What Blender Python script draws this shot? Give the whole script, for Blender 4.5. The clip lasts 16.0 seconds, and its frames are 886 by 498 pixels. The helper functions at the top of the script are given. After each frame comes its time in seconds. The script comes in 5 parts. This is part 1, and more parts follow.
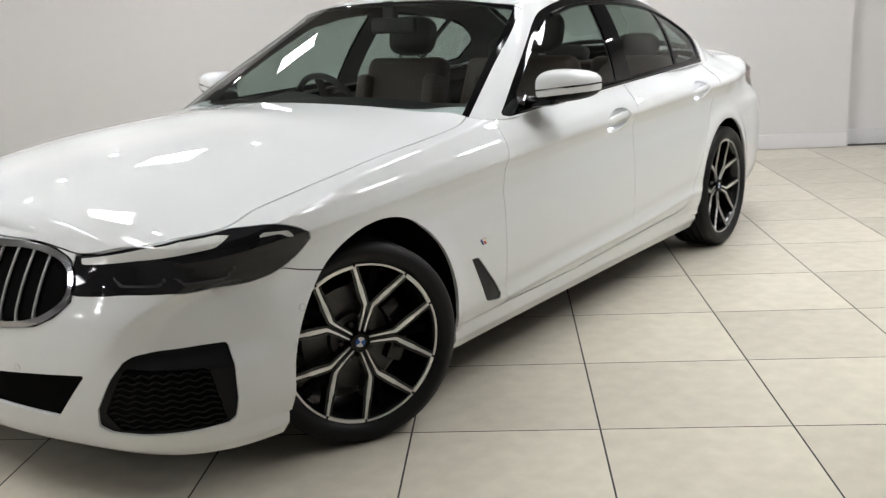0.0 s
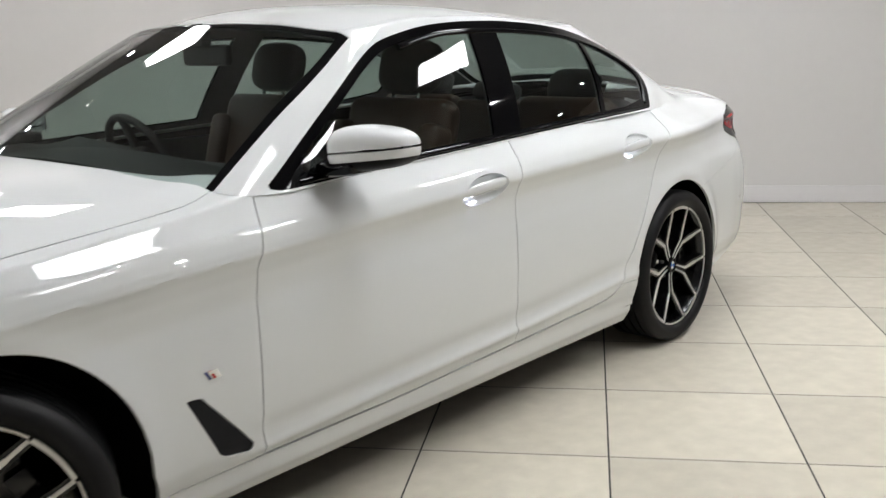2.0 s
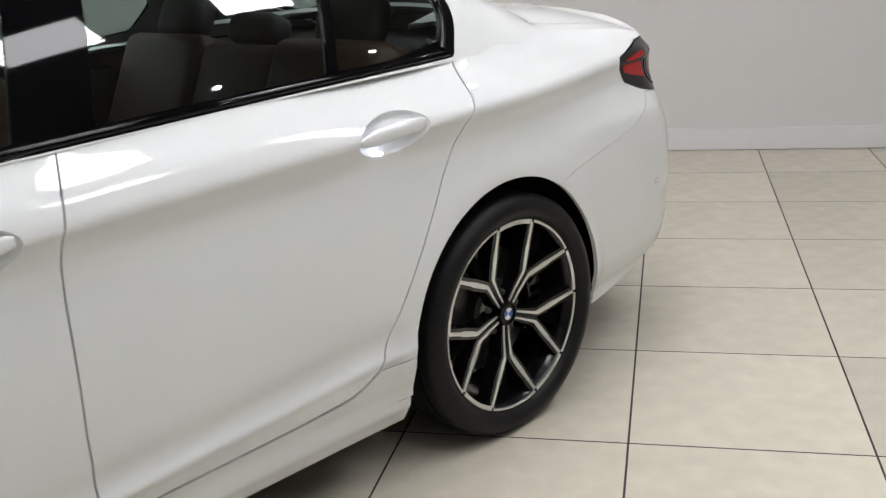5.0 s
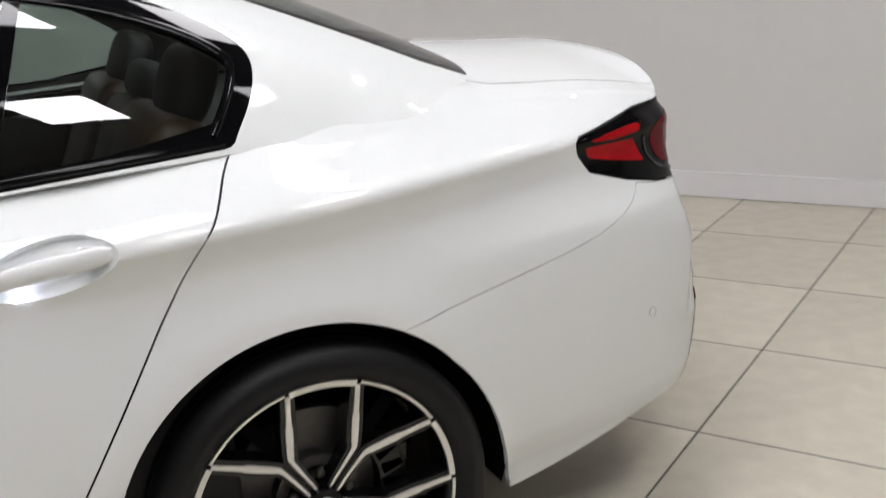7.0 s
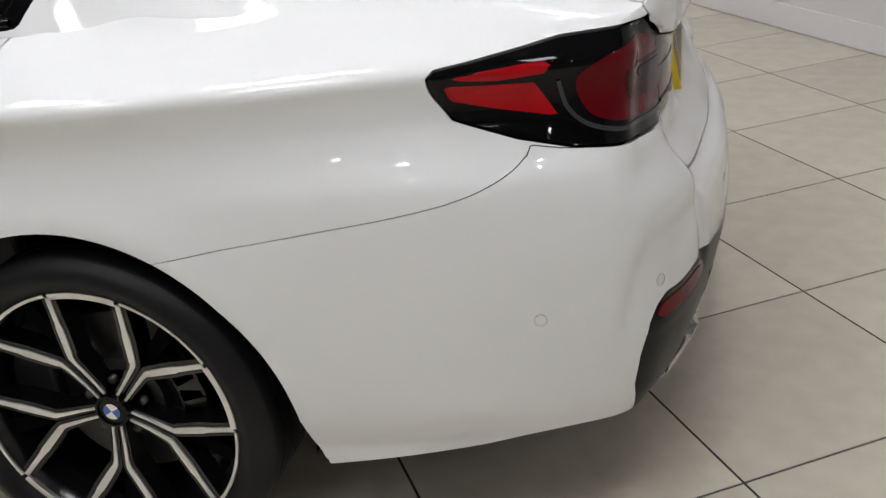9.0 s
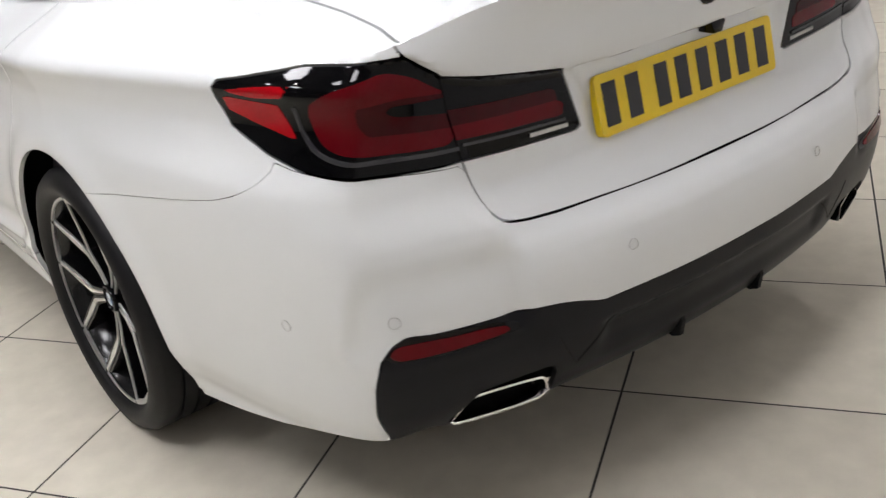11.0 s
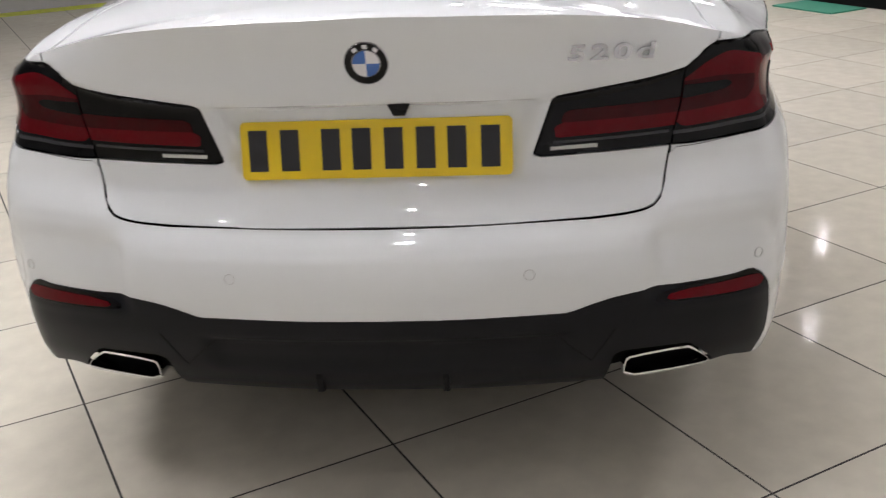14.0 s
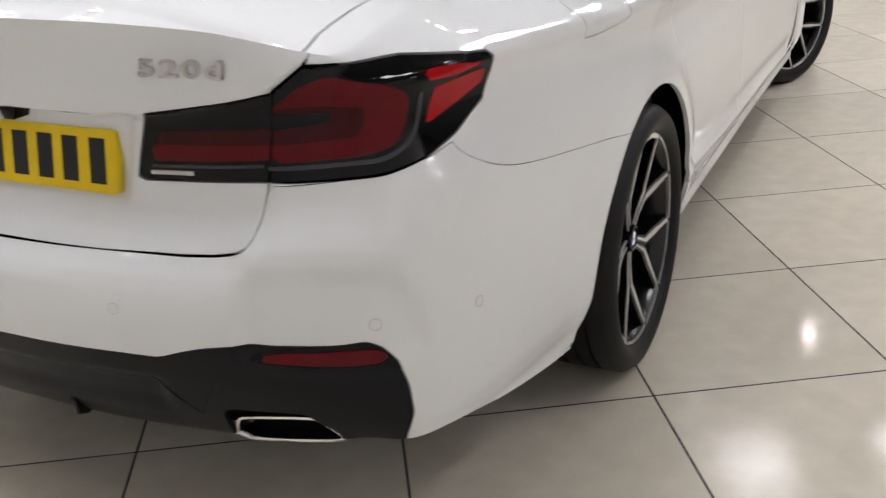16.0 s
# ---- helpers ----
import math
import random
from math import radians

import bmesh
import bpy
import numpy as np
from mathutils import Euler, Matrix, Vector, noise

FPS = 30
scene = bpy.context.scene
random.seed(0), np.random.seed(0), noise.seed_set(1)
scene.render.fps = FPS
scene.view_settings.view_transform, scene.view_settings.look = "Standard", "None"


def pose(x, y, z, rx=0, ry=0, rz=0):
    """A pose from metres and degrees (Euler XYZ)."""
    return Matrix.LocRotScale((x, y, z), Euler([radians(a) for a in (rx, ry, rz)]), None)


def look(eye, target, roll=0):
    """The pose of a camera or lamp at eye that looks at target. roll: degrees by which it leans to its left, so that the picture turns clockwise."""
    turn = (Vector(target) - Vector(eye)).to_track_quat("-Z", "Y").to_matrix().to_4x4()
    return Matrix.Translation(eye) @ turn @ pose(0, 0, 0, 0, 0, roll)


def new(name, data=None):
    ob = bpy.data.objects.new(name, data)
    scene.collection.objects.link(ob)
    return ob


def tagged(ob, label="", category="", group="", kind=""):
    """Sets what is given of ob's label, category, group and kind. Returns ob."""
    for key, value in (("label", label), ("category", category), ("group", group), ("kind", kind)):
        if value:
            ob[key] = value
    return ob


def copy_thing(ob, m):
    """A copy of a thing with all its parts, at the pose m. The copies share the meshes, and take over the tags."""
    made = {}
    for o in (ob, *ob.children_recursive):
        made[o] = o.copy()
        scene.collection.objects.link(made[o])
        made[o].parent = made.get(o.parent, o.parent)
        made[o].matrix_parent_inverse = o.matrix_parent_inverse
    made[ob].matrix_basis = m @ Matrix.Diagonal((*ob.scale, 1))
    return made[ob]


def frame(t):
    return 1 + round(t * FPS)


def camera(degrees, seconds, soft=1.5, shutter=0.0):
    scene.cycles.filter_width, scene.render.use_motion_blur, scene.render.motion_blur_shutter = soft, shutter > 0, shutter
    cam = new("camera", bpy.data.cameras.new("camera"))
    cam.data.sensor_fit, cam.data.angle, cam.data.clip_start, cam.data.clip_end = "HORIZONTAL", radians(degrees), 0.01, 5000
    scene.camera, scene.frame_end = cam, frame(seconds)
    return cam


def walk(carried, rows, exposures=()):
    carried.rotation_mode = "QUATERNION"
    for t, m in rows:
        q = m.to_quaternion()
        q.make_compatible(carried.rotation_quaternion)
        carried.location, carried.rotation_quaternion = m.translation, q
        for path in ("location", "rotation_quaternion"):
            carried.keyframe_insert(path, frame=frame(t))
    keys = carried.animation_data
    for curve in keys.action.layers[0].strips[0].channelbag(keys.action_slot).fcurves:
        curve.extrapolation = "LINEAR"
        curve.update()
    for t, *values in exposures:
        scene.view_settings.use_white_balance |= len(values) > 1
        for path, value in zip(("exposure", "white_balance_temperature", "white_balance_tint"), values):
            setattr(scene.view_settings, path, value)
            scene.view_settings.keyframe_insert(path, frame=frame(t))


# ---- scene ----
cam = camera(48.6, 16.0, soft=1.3, shutter=0.3)
PATH = [
    (0, (2.219, 2.775, 1.306), (0.646, 1.630, 0.842), -2.63),
    (0.5, (1.859, 2.834, 1.319), (0.376, 1.602, 0.787), -1.38),
    (1, (1.512, 2.803, 1.292), (0.012, 1.605, 0.732), -0.71),
    (1.5, (1.153, 2.770, 1.306), (-0.359, 1.568, 0.789), -2.85),
    (2, (0.768, 2.826, 1.312), (-0.711, 1.548, 0.889), -1.52),
    (2.5, (0.425, 2.786, 1.310), (-1.063, 1.509, 0.916), -1.36),
    (3, (0.102, 2.761, 1.308), (-1.380, 1.501, 0.841), -2.59),
    (3.5, (-0.247, 2.728, 1.304), (-1.656, 1.417, 0.763), -2.51),
    (4, (-0.565, 2.615, 1.293), (-1.989, 1.300, 0.800), -2.79),
    (6.5, (-2.205, 2.473, 1.259), (-3.166, 0.892, 0.497), -5.30),
    (7, (-2.586, 2.478, 1.295), (-3.341, 0.719, 0.716), -4.91),
    (7.5, (-2.956, 2.408, 1.316), (-3.456, 0.550, 0.770), -5.90),
    (8, (-3.328, 2.353, 1.289), (-3.557, 0.537, 0.484), -4.40),
    (10.5, (-4.858, 1.712, 1.281), (-3.502, 0.455, 0.518), -6.66),
    (11, (-5.126, 1.482, 1.293), (-3.660, 0.402, 0.466), -6.83),
    (11.5, (-5.315, 1.182, 1.297), (-3.734, 0.269, 0.481), -7.78),
    (12, (-5.523, 0.896, 1.310), (-3.801, 0.225, 0.544), -5.70),
    (12.5, (-5.668, 0.607, 1.288), (-3.885, 0.167, 0.496), -5.97),
    (13, (-5.727, 0.303, 1.289), (-3.897, 0.074, 0.514), -6.42),
    (13.5, (-5.800, -0.002, 1.296), (-3.945, 0.064, 0.551), -4.47),
    (14, (-5.759, -0.264, 1.289), (-3.910, -0.114, 0.542), -2.71),
    (14.5, (-5.631, -0.569, 1.279), (-3.806, -0.238, 0.531), -4.22),
    (15, (-5.500, -0.887, 1.278), (-3.720, -0.374, 0.523), -3.24),
    (15.5, (-5.342, -1.179, 1.266), (-3.645, -0.458, 0.493), -4.00),
    (16, (-5.143, -1.474, 1.264), (-3.508, -0.632, 0.477), -3.52),
]
walk(cam, [(t, look(eye, target, roll)) for t, eye, target, roll in PATH],
     [(0.0, 0.37, 6500, 12), (1.5, 0.28, 6500, 12), (2.5, 0.06, 6500, 12), (3.5, -0.08, 6500, 13), (4.0, -0.05, 6500, 13), (7.0, -0.03, 6550, 15), (8.0, -0.24, 6550, 15), (10.5, 0.18, 6500, 16), (11.5, 0.26, 6500, 16), (13.5, 0.28, 6500, 17), (14.5, 0.25, 6500, 17), (16.0, 0.36, 6500, 17)])

# ---- light ----
world = bpy.data.worlds.new("hall_world")
scene.world = world
world.use_nodes = True
world.node_tree.nodes["Background"].inputs[0].default_value = (0.8, 0.85, 0.9, 1)
world.node_tree.nodes["Background"].inputs[1].default_value = 0.05


# ---- materials ----
def material(name, color, rough=0.5, metal=0.0, coat=0.0, grain=0.0, scale=40.0, bump=0.0, vary=0.0, emit=0.0, spec=0.5):
    m = bpy.data.materials.new(name)
    m.use_nodes = True
    nt = m.node_tree
    b = nt.nodes["Principled BSDF"]
    b.inputs["Base Color"].default_value = (*color, 1)
    b.inputs["Roughness"].default_value = rough
    b.inputs["Metallic"].default_value = metal
    b.inputs["Coat Weight"].default_value = coat
    b.inputs["Coat Roughness"].default_value = 0.012
    b.inputs["Specular IOR Level"].default_value = spec
    if emit:
        b.inputs["Emission Color"].default_value = (*color, 1)
        b.inputs["Emission Strength"].default_value = emit
    if grain or bump or vary:
        tex = nt.nodes.new("ShaderNodeTexCoord")
        fine = nt.nodes.new("ShaderNodeTexNoise")
        fine.inputs["Scale"].default_value = scale
        fine.inputs["Detail"].default_value = 6
        wide = nt.nodes.new("ShaderNodeTexNoise")
        wide.inputs["Scale"].default_value = scale * 0.07
        wide.inputs["Detail"].default_value = 4
        for n in (fine, wide):
            nt.links.new(tex.outputs["Object"], n.inputs["Vector"])
        mix = nt.nodes.new("ShaderNodeMath")
        mix.operation = "ADD"
        nt.links.new(fine.outputs["Fac"], mix.inputs[0])
        nt.links.new(wide.outputs["Fac"], mix.inputs[1])
        ramp = nt.nodes.new("ShaderNodeMapRange")
        ramp.inputs["From Min"].default_value = 0.6
        ramp.inputs["From Max"].default_value = 1.4
        ramp.inputs["To Min"].default_value = 1 - grain
        ramp.inputs["To Max"].default_value = 1 + grain
        nt.links.new(mix.outputs[0], ramp.inputs["Value"])
        hsv = nt.nodes.new("ShaderNodeHueSaturation")
        hsv.inputs["Color"].default_value = (*color, 1)
        nt.links.new(ramp.outputs["Result"], hsv.inputs["Value"])
        nt.links.new(hsv.outputs["Color"], b.inputs["Base Color"])
        if vary:
            r2 = nt.nodes.new("ShaderNodeMapRange")
            r2.inputs["From Min"].default_value = 0.3
            r2.inputs["From Max"].default_value = 0.7
            r2.inputs["To Min"].default_value = max(rough - vary, 0.02)
            r2.inputs["To Max"].default_value = rough + vary
            nt.links.new(wide.outputs["Fac"], r2.inputs["Value"])
            nt.links.new(r2.outputs["Result"], b.inputs["Roughness"])
        if bump:
            bp = nt.nodes.new("ShaderNodeBump")
            bp.inputs["Strength"].default_value = bump
            bp.inputs["Distance"].default_value = 0.002
            nt.links.new(fine.outputs["Fac"], bp.inputs["Height"])
            nt.links.new(bp.outputs["Normal"], b.inputs["Normal"])
    return m


PAINT = material("white_car_paint", (0.755, 0.775, 0.775), 0.6, spec=0.0, coat=1.0, grain=0.012, scale=3)
GLOSS = material("gloss_black", (0.0022, 0.0022, 0.0027), 0.04, spec=0.22)
MATT = material("matt_black_plastic", (0.0030, 0.0030, 0.0036), 0.5, grain=0.2, scale=300, bump=0.15, spec=0.18)
SATIN = material("satin_grey_plastic", (0.0050, 0.0054, 0.0078), 0.36, grain=0.15, scale=260, bump=0.1, spec=0.19)
VOID = material("dark_inside", (0.0025, 0.0025, 0.0025), 0.9, spec=0.05)
RUBBER = material("tyre_rubber", (0.0055, 0.0055, 0.006), 0.5, spec=0.25, grain=0.25, scale=60, bump=0.2)
SILVER = material("machined_alloy", (0.66, 0.66, 0.65), 0.28, metal=0.85, grain=0.06, scale=120)
ALLOYBLACK = material("black_alloy", (0.004, 0.004, 0.0045), 0.2, spec=0.45)
CHROME = material("chrome", (0.8, 0.8, 0.82), 0.07, metal=1.0)
IRON = material("brake_iron", (0.10, 0.097, 0.094), 0.45, metal=0.9, grain=0.15, scale=80)
RED = material("red_lamp_lens", (0.105, 0.0012, 0.0045), 0.05, spec=0.2, grain=0.12, scale=30)
DARKRED = material("deep_red_lens", (0.040, 0.0008, 0.0025), 0.05, spec=0.2, grain=0.2, scale=30)
BRIGHTRED = material("bright_red_reflector", (0.36, 0.003, 0.007), 0.08, spec=0.25, grain=0.15, scale=200)
SMOKE = material("smoked_lamp_lens", (0.006, 0.006, 0.0075), 0.035, spec=0.42)
LAMPCLEAR = material("clear_lamp_strip", (0.55, 0.55, 0.52), 0.12)
YELLOW = material("yellow_plate", (0.82, 0.58, 0.004), 0.3, coat=0.3, grain=0.03, scale=60)
INK = material("plate_black", (0.012, 0.012, 0.014), 0.35)
BLUE = material("emblem_blue", (0.035, 0.13, 0.42), 0.2, coat=0.6)
WHITE = material("emblem_white", (0.75, 0.75, 0.76), 0.25, coat=0.5)
VIOLET = material("stripe_dark_blue", (0.03, 0.04, 0.18), 0.3)
TAN = material("tan_leather", (0.048, 0.022, 0.012), 0.5, grain=0.15, scale=200, bump=0.2)
CABIN = material("dark_cabin_plastic", (0.010, 0.010, 0.0105), 0.6, grain=0.2, scale=150, bump=0.15)
TILE = material("polished_tile", (0.61, 0.570, 0.475), 0.10, grain=0.12, scale=12, vary=0.045, spec=0.09)
# each tile from its own firing: a little lighter or darker
nt = TILE.node_tree
info = nt.nodes.new("ShaderNodeObjectInfo")
shade = nt.nodes.new("ShaderNodeMapRange")
shade.inputs["To Min"].default_value, shade.inputs["To Max"].default_value = 0.93, 1.04
nt.links.new(info.outputs["Random"], shade.inputs["Value"])
tone = nt.nodes.new("ShaderNodeHueSaturation")
hsv = [n for n in nt.nodes if n.bl_idname == "ShaderNodeHueSaturation" and n != tone][0]
nt.links.new(hsv.outputs["Color"], tone.inputs["Color"])
nt.links.new(shade.outputs["Result"], tone.inputs["Value"])
nt.links.new(tone.outputs["Color"], nt.nodes["Principled BSDF"].inputs["Base Color"])
for n in nt.nodes:
    if n.bl_idname == "ShaderNodeTexNoise":
        nt.links.new(nt.nodes["Texture Coordinate"].outputs["Object"], n.inputs["Vector"])
GROUT = material("dark_grout", (0.03, 0.026, 0.022), 0.8, grain=0.2, scale=60)
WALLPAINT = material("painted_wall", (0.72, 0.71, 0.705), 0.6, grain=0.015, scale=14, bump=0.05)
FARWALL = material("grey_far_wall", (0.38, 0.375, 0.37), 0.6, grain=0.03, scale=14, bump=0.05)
TRIMPAINT = material("white_gloss_skirting", (0.78, 0.77, 0.78), 0.3, grain=0.02, scale=20)
CEILPAINT = material("grey_ceiling", (0.22, 0.22, 0.225), 0.8, grain=0.03, scale=10)
PANEL = material("lit_panel", (0.97, 0.99, 1.0), 0.5, emit=20.5)
SPOT = material("lit_downlight", (1.0, 0.985, 0.97), 0.5, emit=200.0)


def glass_material(name, tint, alpha_rough=0.0):
    m = bpy.data.materials.new(name)
    m.use_nodes = True
    nt = m.node_tree
    out = nt.nodes["Material Output"]
    clear = nt.nodes.new("ShaderNodeBsdfTransparent")
    clear.inputs[0].default_value = (*tint, 1)
    shine = nt.nodes.new("ShaderNodeBsdfGlossy")
    shine.inputs["Roughness"].default_value = 0.01
    # both faces of the pane: about a twelfth straight on, rising to all at a glance
    face = nt.nodes.new("ShaderNodeLayerWeight")
    face.inputs["Blend"].default_value = 0.5
    steep = nt.nodes.new("ShaderNodeMath")
    steep.operation = "POWER"
    steep.inputs[1].default_value = 5.0
    fres = nt.nodes.new("ShaderNodeMath")
    fres.operation = "MULTIPLY_ADD"
    fres.inputs[1].default_value, fres.inputs[2].default_value = 0.92, 0.08
    nt.links.new(face.outputs["Facing"], steep.inputs[0])
    nt.links.new(steep.outputs[0], fres.inputs[0])
    mix = nt.nodes.new("ShaderNodeMixShader")
    nt.links.new(fres.outputs[0], mix.inputs[0])
    nt.links.new(clear.outputs[0], mix.inputs[1])
    nt.links.new(shine.outputs[0], mix.inputs[2])
    nt.links.new(mix.outputs[0], out.inputs["Surface"])
    return m


GLASS = glass_material("tinted_window_glass", (0.56, 0.64, 0.61))
DARKGLASS = glass_material("privacy_window_glass", (0.53, 0.62, 0.585))


# ---- mesh tools ----
def empty(name):
    return new(name)


def link_mesh(name, verts, faces, mat, parent=None, label="", smooth=True, sharp=False):
    me = bpy.data.meshes.new(name)
    me.from_pydata([tuple(map(float, v)) for v in verts], [], [tuple(map(int, f)) for f in faces])
    me.materials.append(mat)
    me.polygons.foreach_set("use_smooth", [smooth] * len(me.polygons))
    if smooth and sharp:
        me.set_sharp_from_angle(angle=radians(32))
    me.update()
    ob = new(name, me)
    ob.parent = parent
    if label:
        tagged(ob, label)
    return ob


def part(name, bm, mat, parent=None, label="", smooth=True, angle=32):
    me = bpy.data.meshes.new(name)
    bm.normal_update()
    bm.to_mesh(me)
    bm.free()
    me.materials.append(mat)
    me.polygons.foreach_set("use_smooth", [smooth] * len(me.polygons))
    if smooth:
        me.set_sharp_from_angle(angle=radians(angle))
    ob = new(name, me)
    ob.parent = parent
    if label:
        tagged(ob, label)
    return ob


def box_bm(bm, lo, hi, bevel=0.0, m=None):
    g = bmesh.ops.create_cube(bm, size=1)["verts"]
    lo, hi = Vector(lo), Vector(hi)
    for v in g:
        v.co = Vector(((lo[k] + hi[k]) / 2 + v.co[k] * (hi[k] - lo[k]) for k in range(3)))
    if bevel:
        e = list({e for v in g for e in v.link_edges})
        r = bmesh.ops.bevel(bm, geom=e, offset=bevel, segments=2, affect="EDGES", profile=0.5)
        g = list({v for f in r["faces"] for v in f.verts} | {v for v in g if v.is_valid})
    if m is not None:
        bmesh.ops.transform(bm, matrix=m, verts=g)
    return g


def lathe(profile, steps=64, closed=False):
    """Turns (r, h) pairs round the y axis."""
    n = len(profile)
    a = np.linspace(0, 2 * np.pi, steps, endpoint=False)
    v = np.concatenate([np.stack([r * np.cos(a), np.full(steps, h), r * np.sin(a)], 1) for r, h in profile])
    f = []
    for i in range(n - 1 if not closed else n):
        p, q = i * steps, ((i + 1) % n) * steps
        f += [(p + k, p + (k + 1) % steps, q + (k + 1) % steps, q + k) for k in range(steps)]
    return v, f


def strip(pts, widths, depth, plane_y, bevel=0.0):
    """A flat bar of varying width along 2D points in xz, thick in y (outer face at plane_y function of radius)."""
    pts = np.array(pts, float)
    d = np.gradient(pts, axis=0)
    d /= np.linalg.norm(d, axis=1)[:, None]
    nrm = np.stack([-d[:, 1], d[:, 0]], 1)
    v, f = [], []
    for p, n, w in zip(pts, nrm, widths):
        r = np.hypot(*p)
        y = plane_y(r)
        a, b = p + n * w / 2, p - n * w / 2
        v += [(a[0], y, a[1]), (b[0], y, b[1]), (b[0], y - depth, b[1]), (a[0], y - depth, a[1])]
    m = len(pts)
    for i in range(m - 1):
        for k in range(4):
            f.append((4 * i + k, 4 * i + (k + 1) % 4, 4 * i + 4 + (k + 1) % 4, 4 * i + 4 + k))
    f += [(0, 1, 2, 3), (4 * m - 1, 4 * m - 2, 4 * m - 3, 4 * m - 4)]
    return v, f


def hermite(xs, ys):
    """A smooth curve through a few stations, with no overshoot."""
    xs, ys = np.array(xs, float), np.array(ys, float)
    h, d = np.diff(xs), np.diff(ys) / np.diff(xs)
    m = np.zeros_like(ys)
    same = d[:-1] * d[1:] > 0
    w1, w2 = 2 * h[1:] + h[:-1], h[1:] + 2 * h[:-1]
    with np.errstate(divide="ignore", invalid="ignore"):
        inner = (w1 + w2) / (w1 / d[:-1] + w2 / d[1:])
    m[1:-1] = np.where(same, inner, 0)
    m[0], m[-1] = d[0], d[-1]

    def at(x):
        x = np.clip(np.asarray(x, float), xs[0], xs[-1])
        i = np.clip(np.searchsorted(xs, x) - 1, 0, len(xs) - 2)
        t = (x - xs[i]) / h[i]
        return (2 * t**3 - 3 * t**2 + 1) * ys[i] + (t**3 - 2 * t**2 + t) * h[i] * m[i] + (3 * t**2 - 2 * t**3) * ys[i + 1] + (t**3 - t**2) * h[i] * m[i + 1]

    return at


def smooth_line(pts, n):
    """n points along a centripetal curve through a few 2D or 3D points, evenly spaced."""
    p = np.array(pts, float)
    k = np.r_[0, np.cumsum(np.linalg.norm(np.diff(p, axis=0), axis=1) ** 0.5)]
    d = np.zeros_like(p)
    for c in range(p.shape[1]):
        s = np.diff(p[:, c]) / np.diff(k)
        w = np.diff(k)
        d[1:-1, c] = (s[:-1] * w[1:] + s[1:] * w[:-1]) / (w[1:] + w[:-1])
        d[0, c], d[-1, c] = s[0], s[-1]
    t = np.linspace(0, k[-1], 4000)
    i = np.clip(np.searchsorted(k, t) - 1, 0, len(k) - 2)
    h = (k[i + 1] - k[i])[:, None]
    u = ((t - k[i]) / (k[i + 1] - k[i]))[:, None]
    q = (2 * u**3 - 3 * u**2 + 1) * p[i] + (u**3 - 2 * u**2 + u) * h * d[i] + (3 * u**2 - 2 * u**3) * p[i + 1] + (u**3 - u**2) * h * d[i + 1]
    a = np.r_[0, np.cumsum(np.linalg.norm(np.diff(q, axis=0), axis=1))]
    s = np.linspace(0, a[-1], n)
    return np.stack([np.interp(s, a, q[:, c]) for c in range(p.shape[1])], 1)


def rounded(pts, times=3, keep=0.75):
    """Cuts the corners of a closed polygon."""
    p = np.array(pts, float)
    for _ in range(times):
        q = np.roll(p, -1, axis=0)
        p = np.stack([keep * p + (1 - keep) * q, (1 - keep) * p + keep * q], 1).reshape(-1, 2)
    return p


def inside(pts, a, b):
    """Distance of points (a, b) from a closed polygon, positive within."""
    p = np.array(pts, float)
    q = np.roll(p, -1, axis=0)
    best = np.full(len(a), 1e9)
    odd = np.zeros(len(a), bool)
    for (x0, y0), (x1, y1) in zip(p, q):
        dx, dy = x1 - x0, y1 - y0
        t = np.clip(((a - x0) * dx + (b - y0) * dy) / (dx * dx + dy * dy + 1e-12), 0, 1)
        best = np.minimum(best, np.hypot(a - x0 - t * dx, b - y0 - t * dy))
        cross = (y0 > b) != (y1 > b)
        odd ^= cross & (a < x0 + (b - y0) * dx / (dy if abs(dy) > 1e-12 else 1e-12))
    return np.where(odd, best, -best)


def clip(S, g):
    """The part of surface S = (vertex table, triangles) where g > 0."""
    V, F = S
    g = np.where(np.abs(g) < 1e-6, 1e-6, g)
    pos = g > 0
    k = pos[F].sum(1)
    out = [F[k == 3]]
    new_v = [V]
    base = len(V)
    T1, T2 = F[k == 1], F[k == 2]
    r1 = np.argmax(pos[T1], 1) if len(T1) else np.zeros(0, int)
    r2 = np.argmin(pos[T2], 1) if len(T2) else np.zeros(0, int)
    T1 = np.stack([T1[np.arange(len(T1)), (r1 + j) % 3] for j in range(3)], 1) if len(T1) else T1
    T2 = np.stack([T2[np.arange(len(T2)), (r2 + 1 + j) % 3] for j in range(3)], 1) if len(T2) else T2
    e = np.concatenate([T1[:, [0, 1]], T1[:, [0, 2]], T2[:, [1, 2]], T2[:, [0, 2]]])
    if len(e):
        lo, hi = e.min(1), e.max(1)
        key, inv = np.unique(lo.astype(np.int64) * base + hi, return_inverse=True)
        a, b = (key // base).astype(int), (key % base).astype(int)
        t = (g[a] / (g[a] - g[b]))[:, None]
        new_v.append(V[a] * (1 - t) + V[b] * t)
        inv = inv.reshape(-1) + base
        n1, n2 = len(T1), len(T2)
        ab, ac, bc, ca = inv[:n1], inv[n1 : 2 * n1], inv[2 * n1 : 2 * n1 + n2], inv[2 * n1 + n2 :]
        out += [np.stack([T1[:, 0], ab, ac], 1), np.stack([T2[:, 0], T2[:, 1], bc], 1), np.stack([T2[:, 0], bc, ca], 1)]
    V, F = np.concatenate(new_v), np.concatenate(out)
    used, F = np.unique(F, return_inverse=True)
    return V[used], F.reshape(-1, 3)


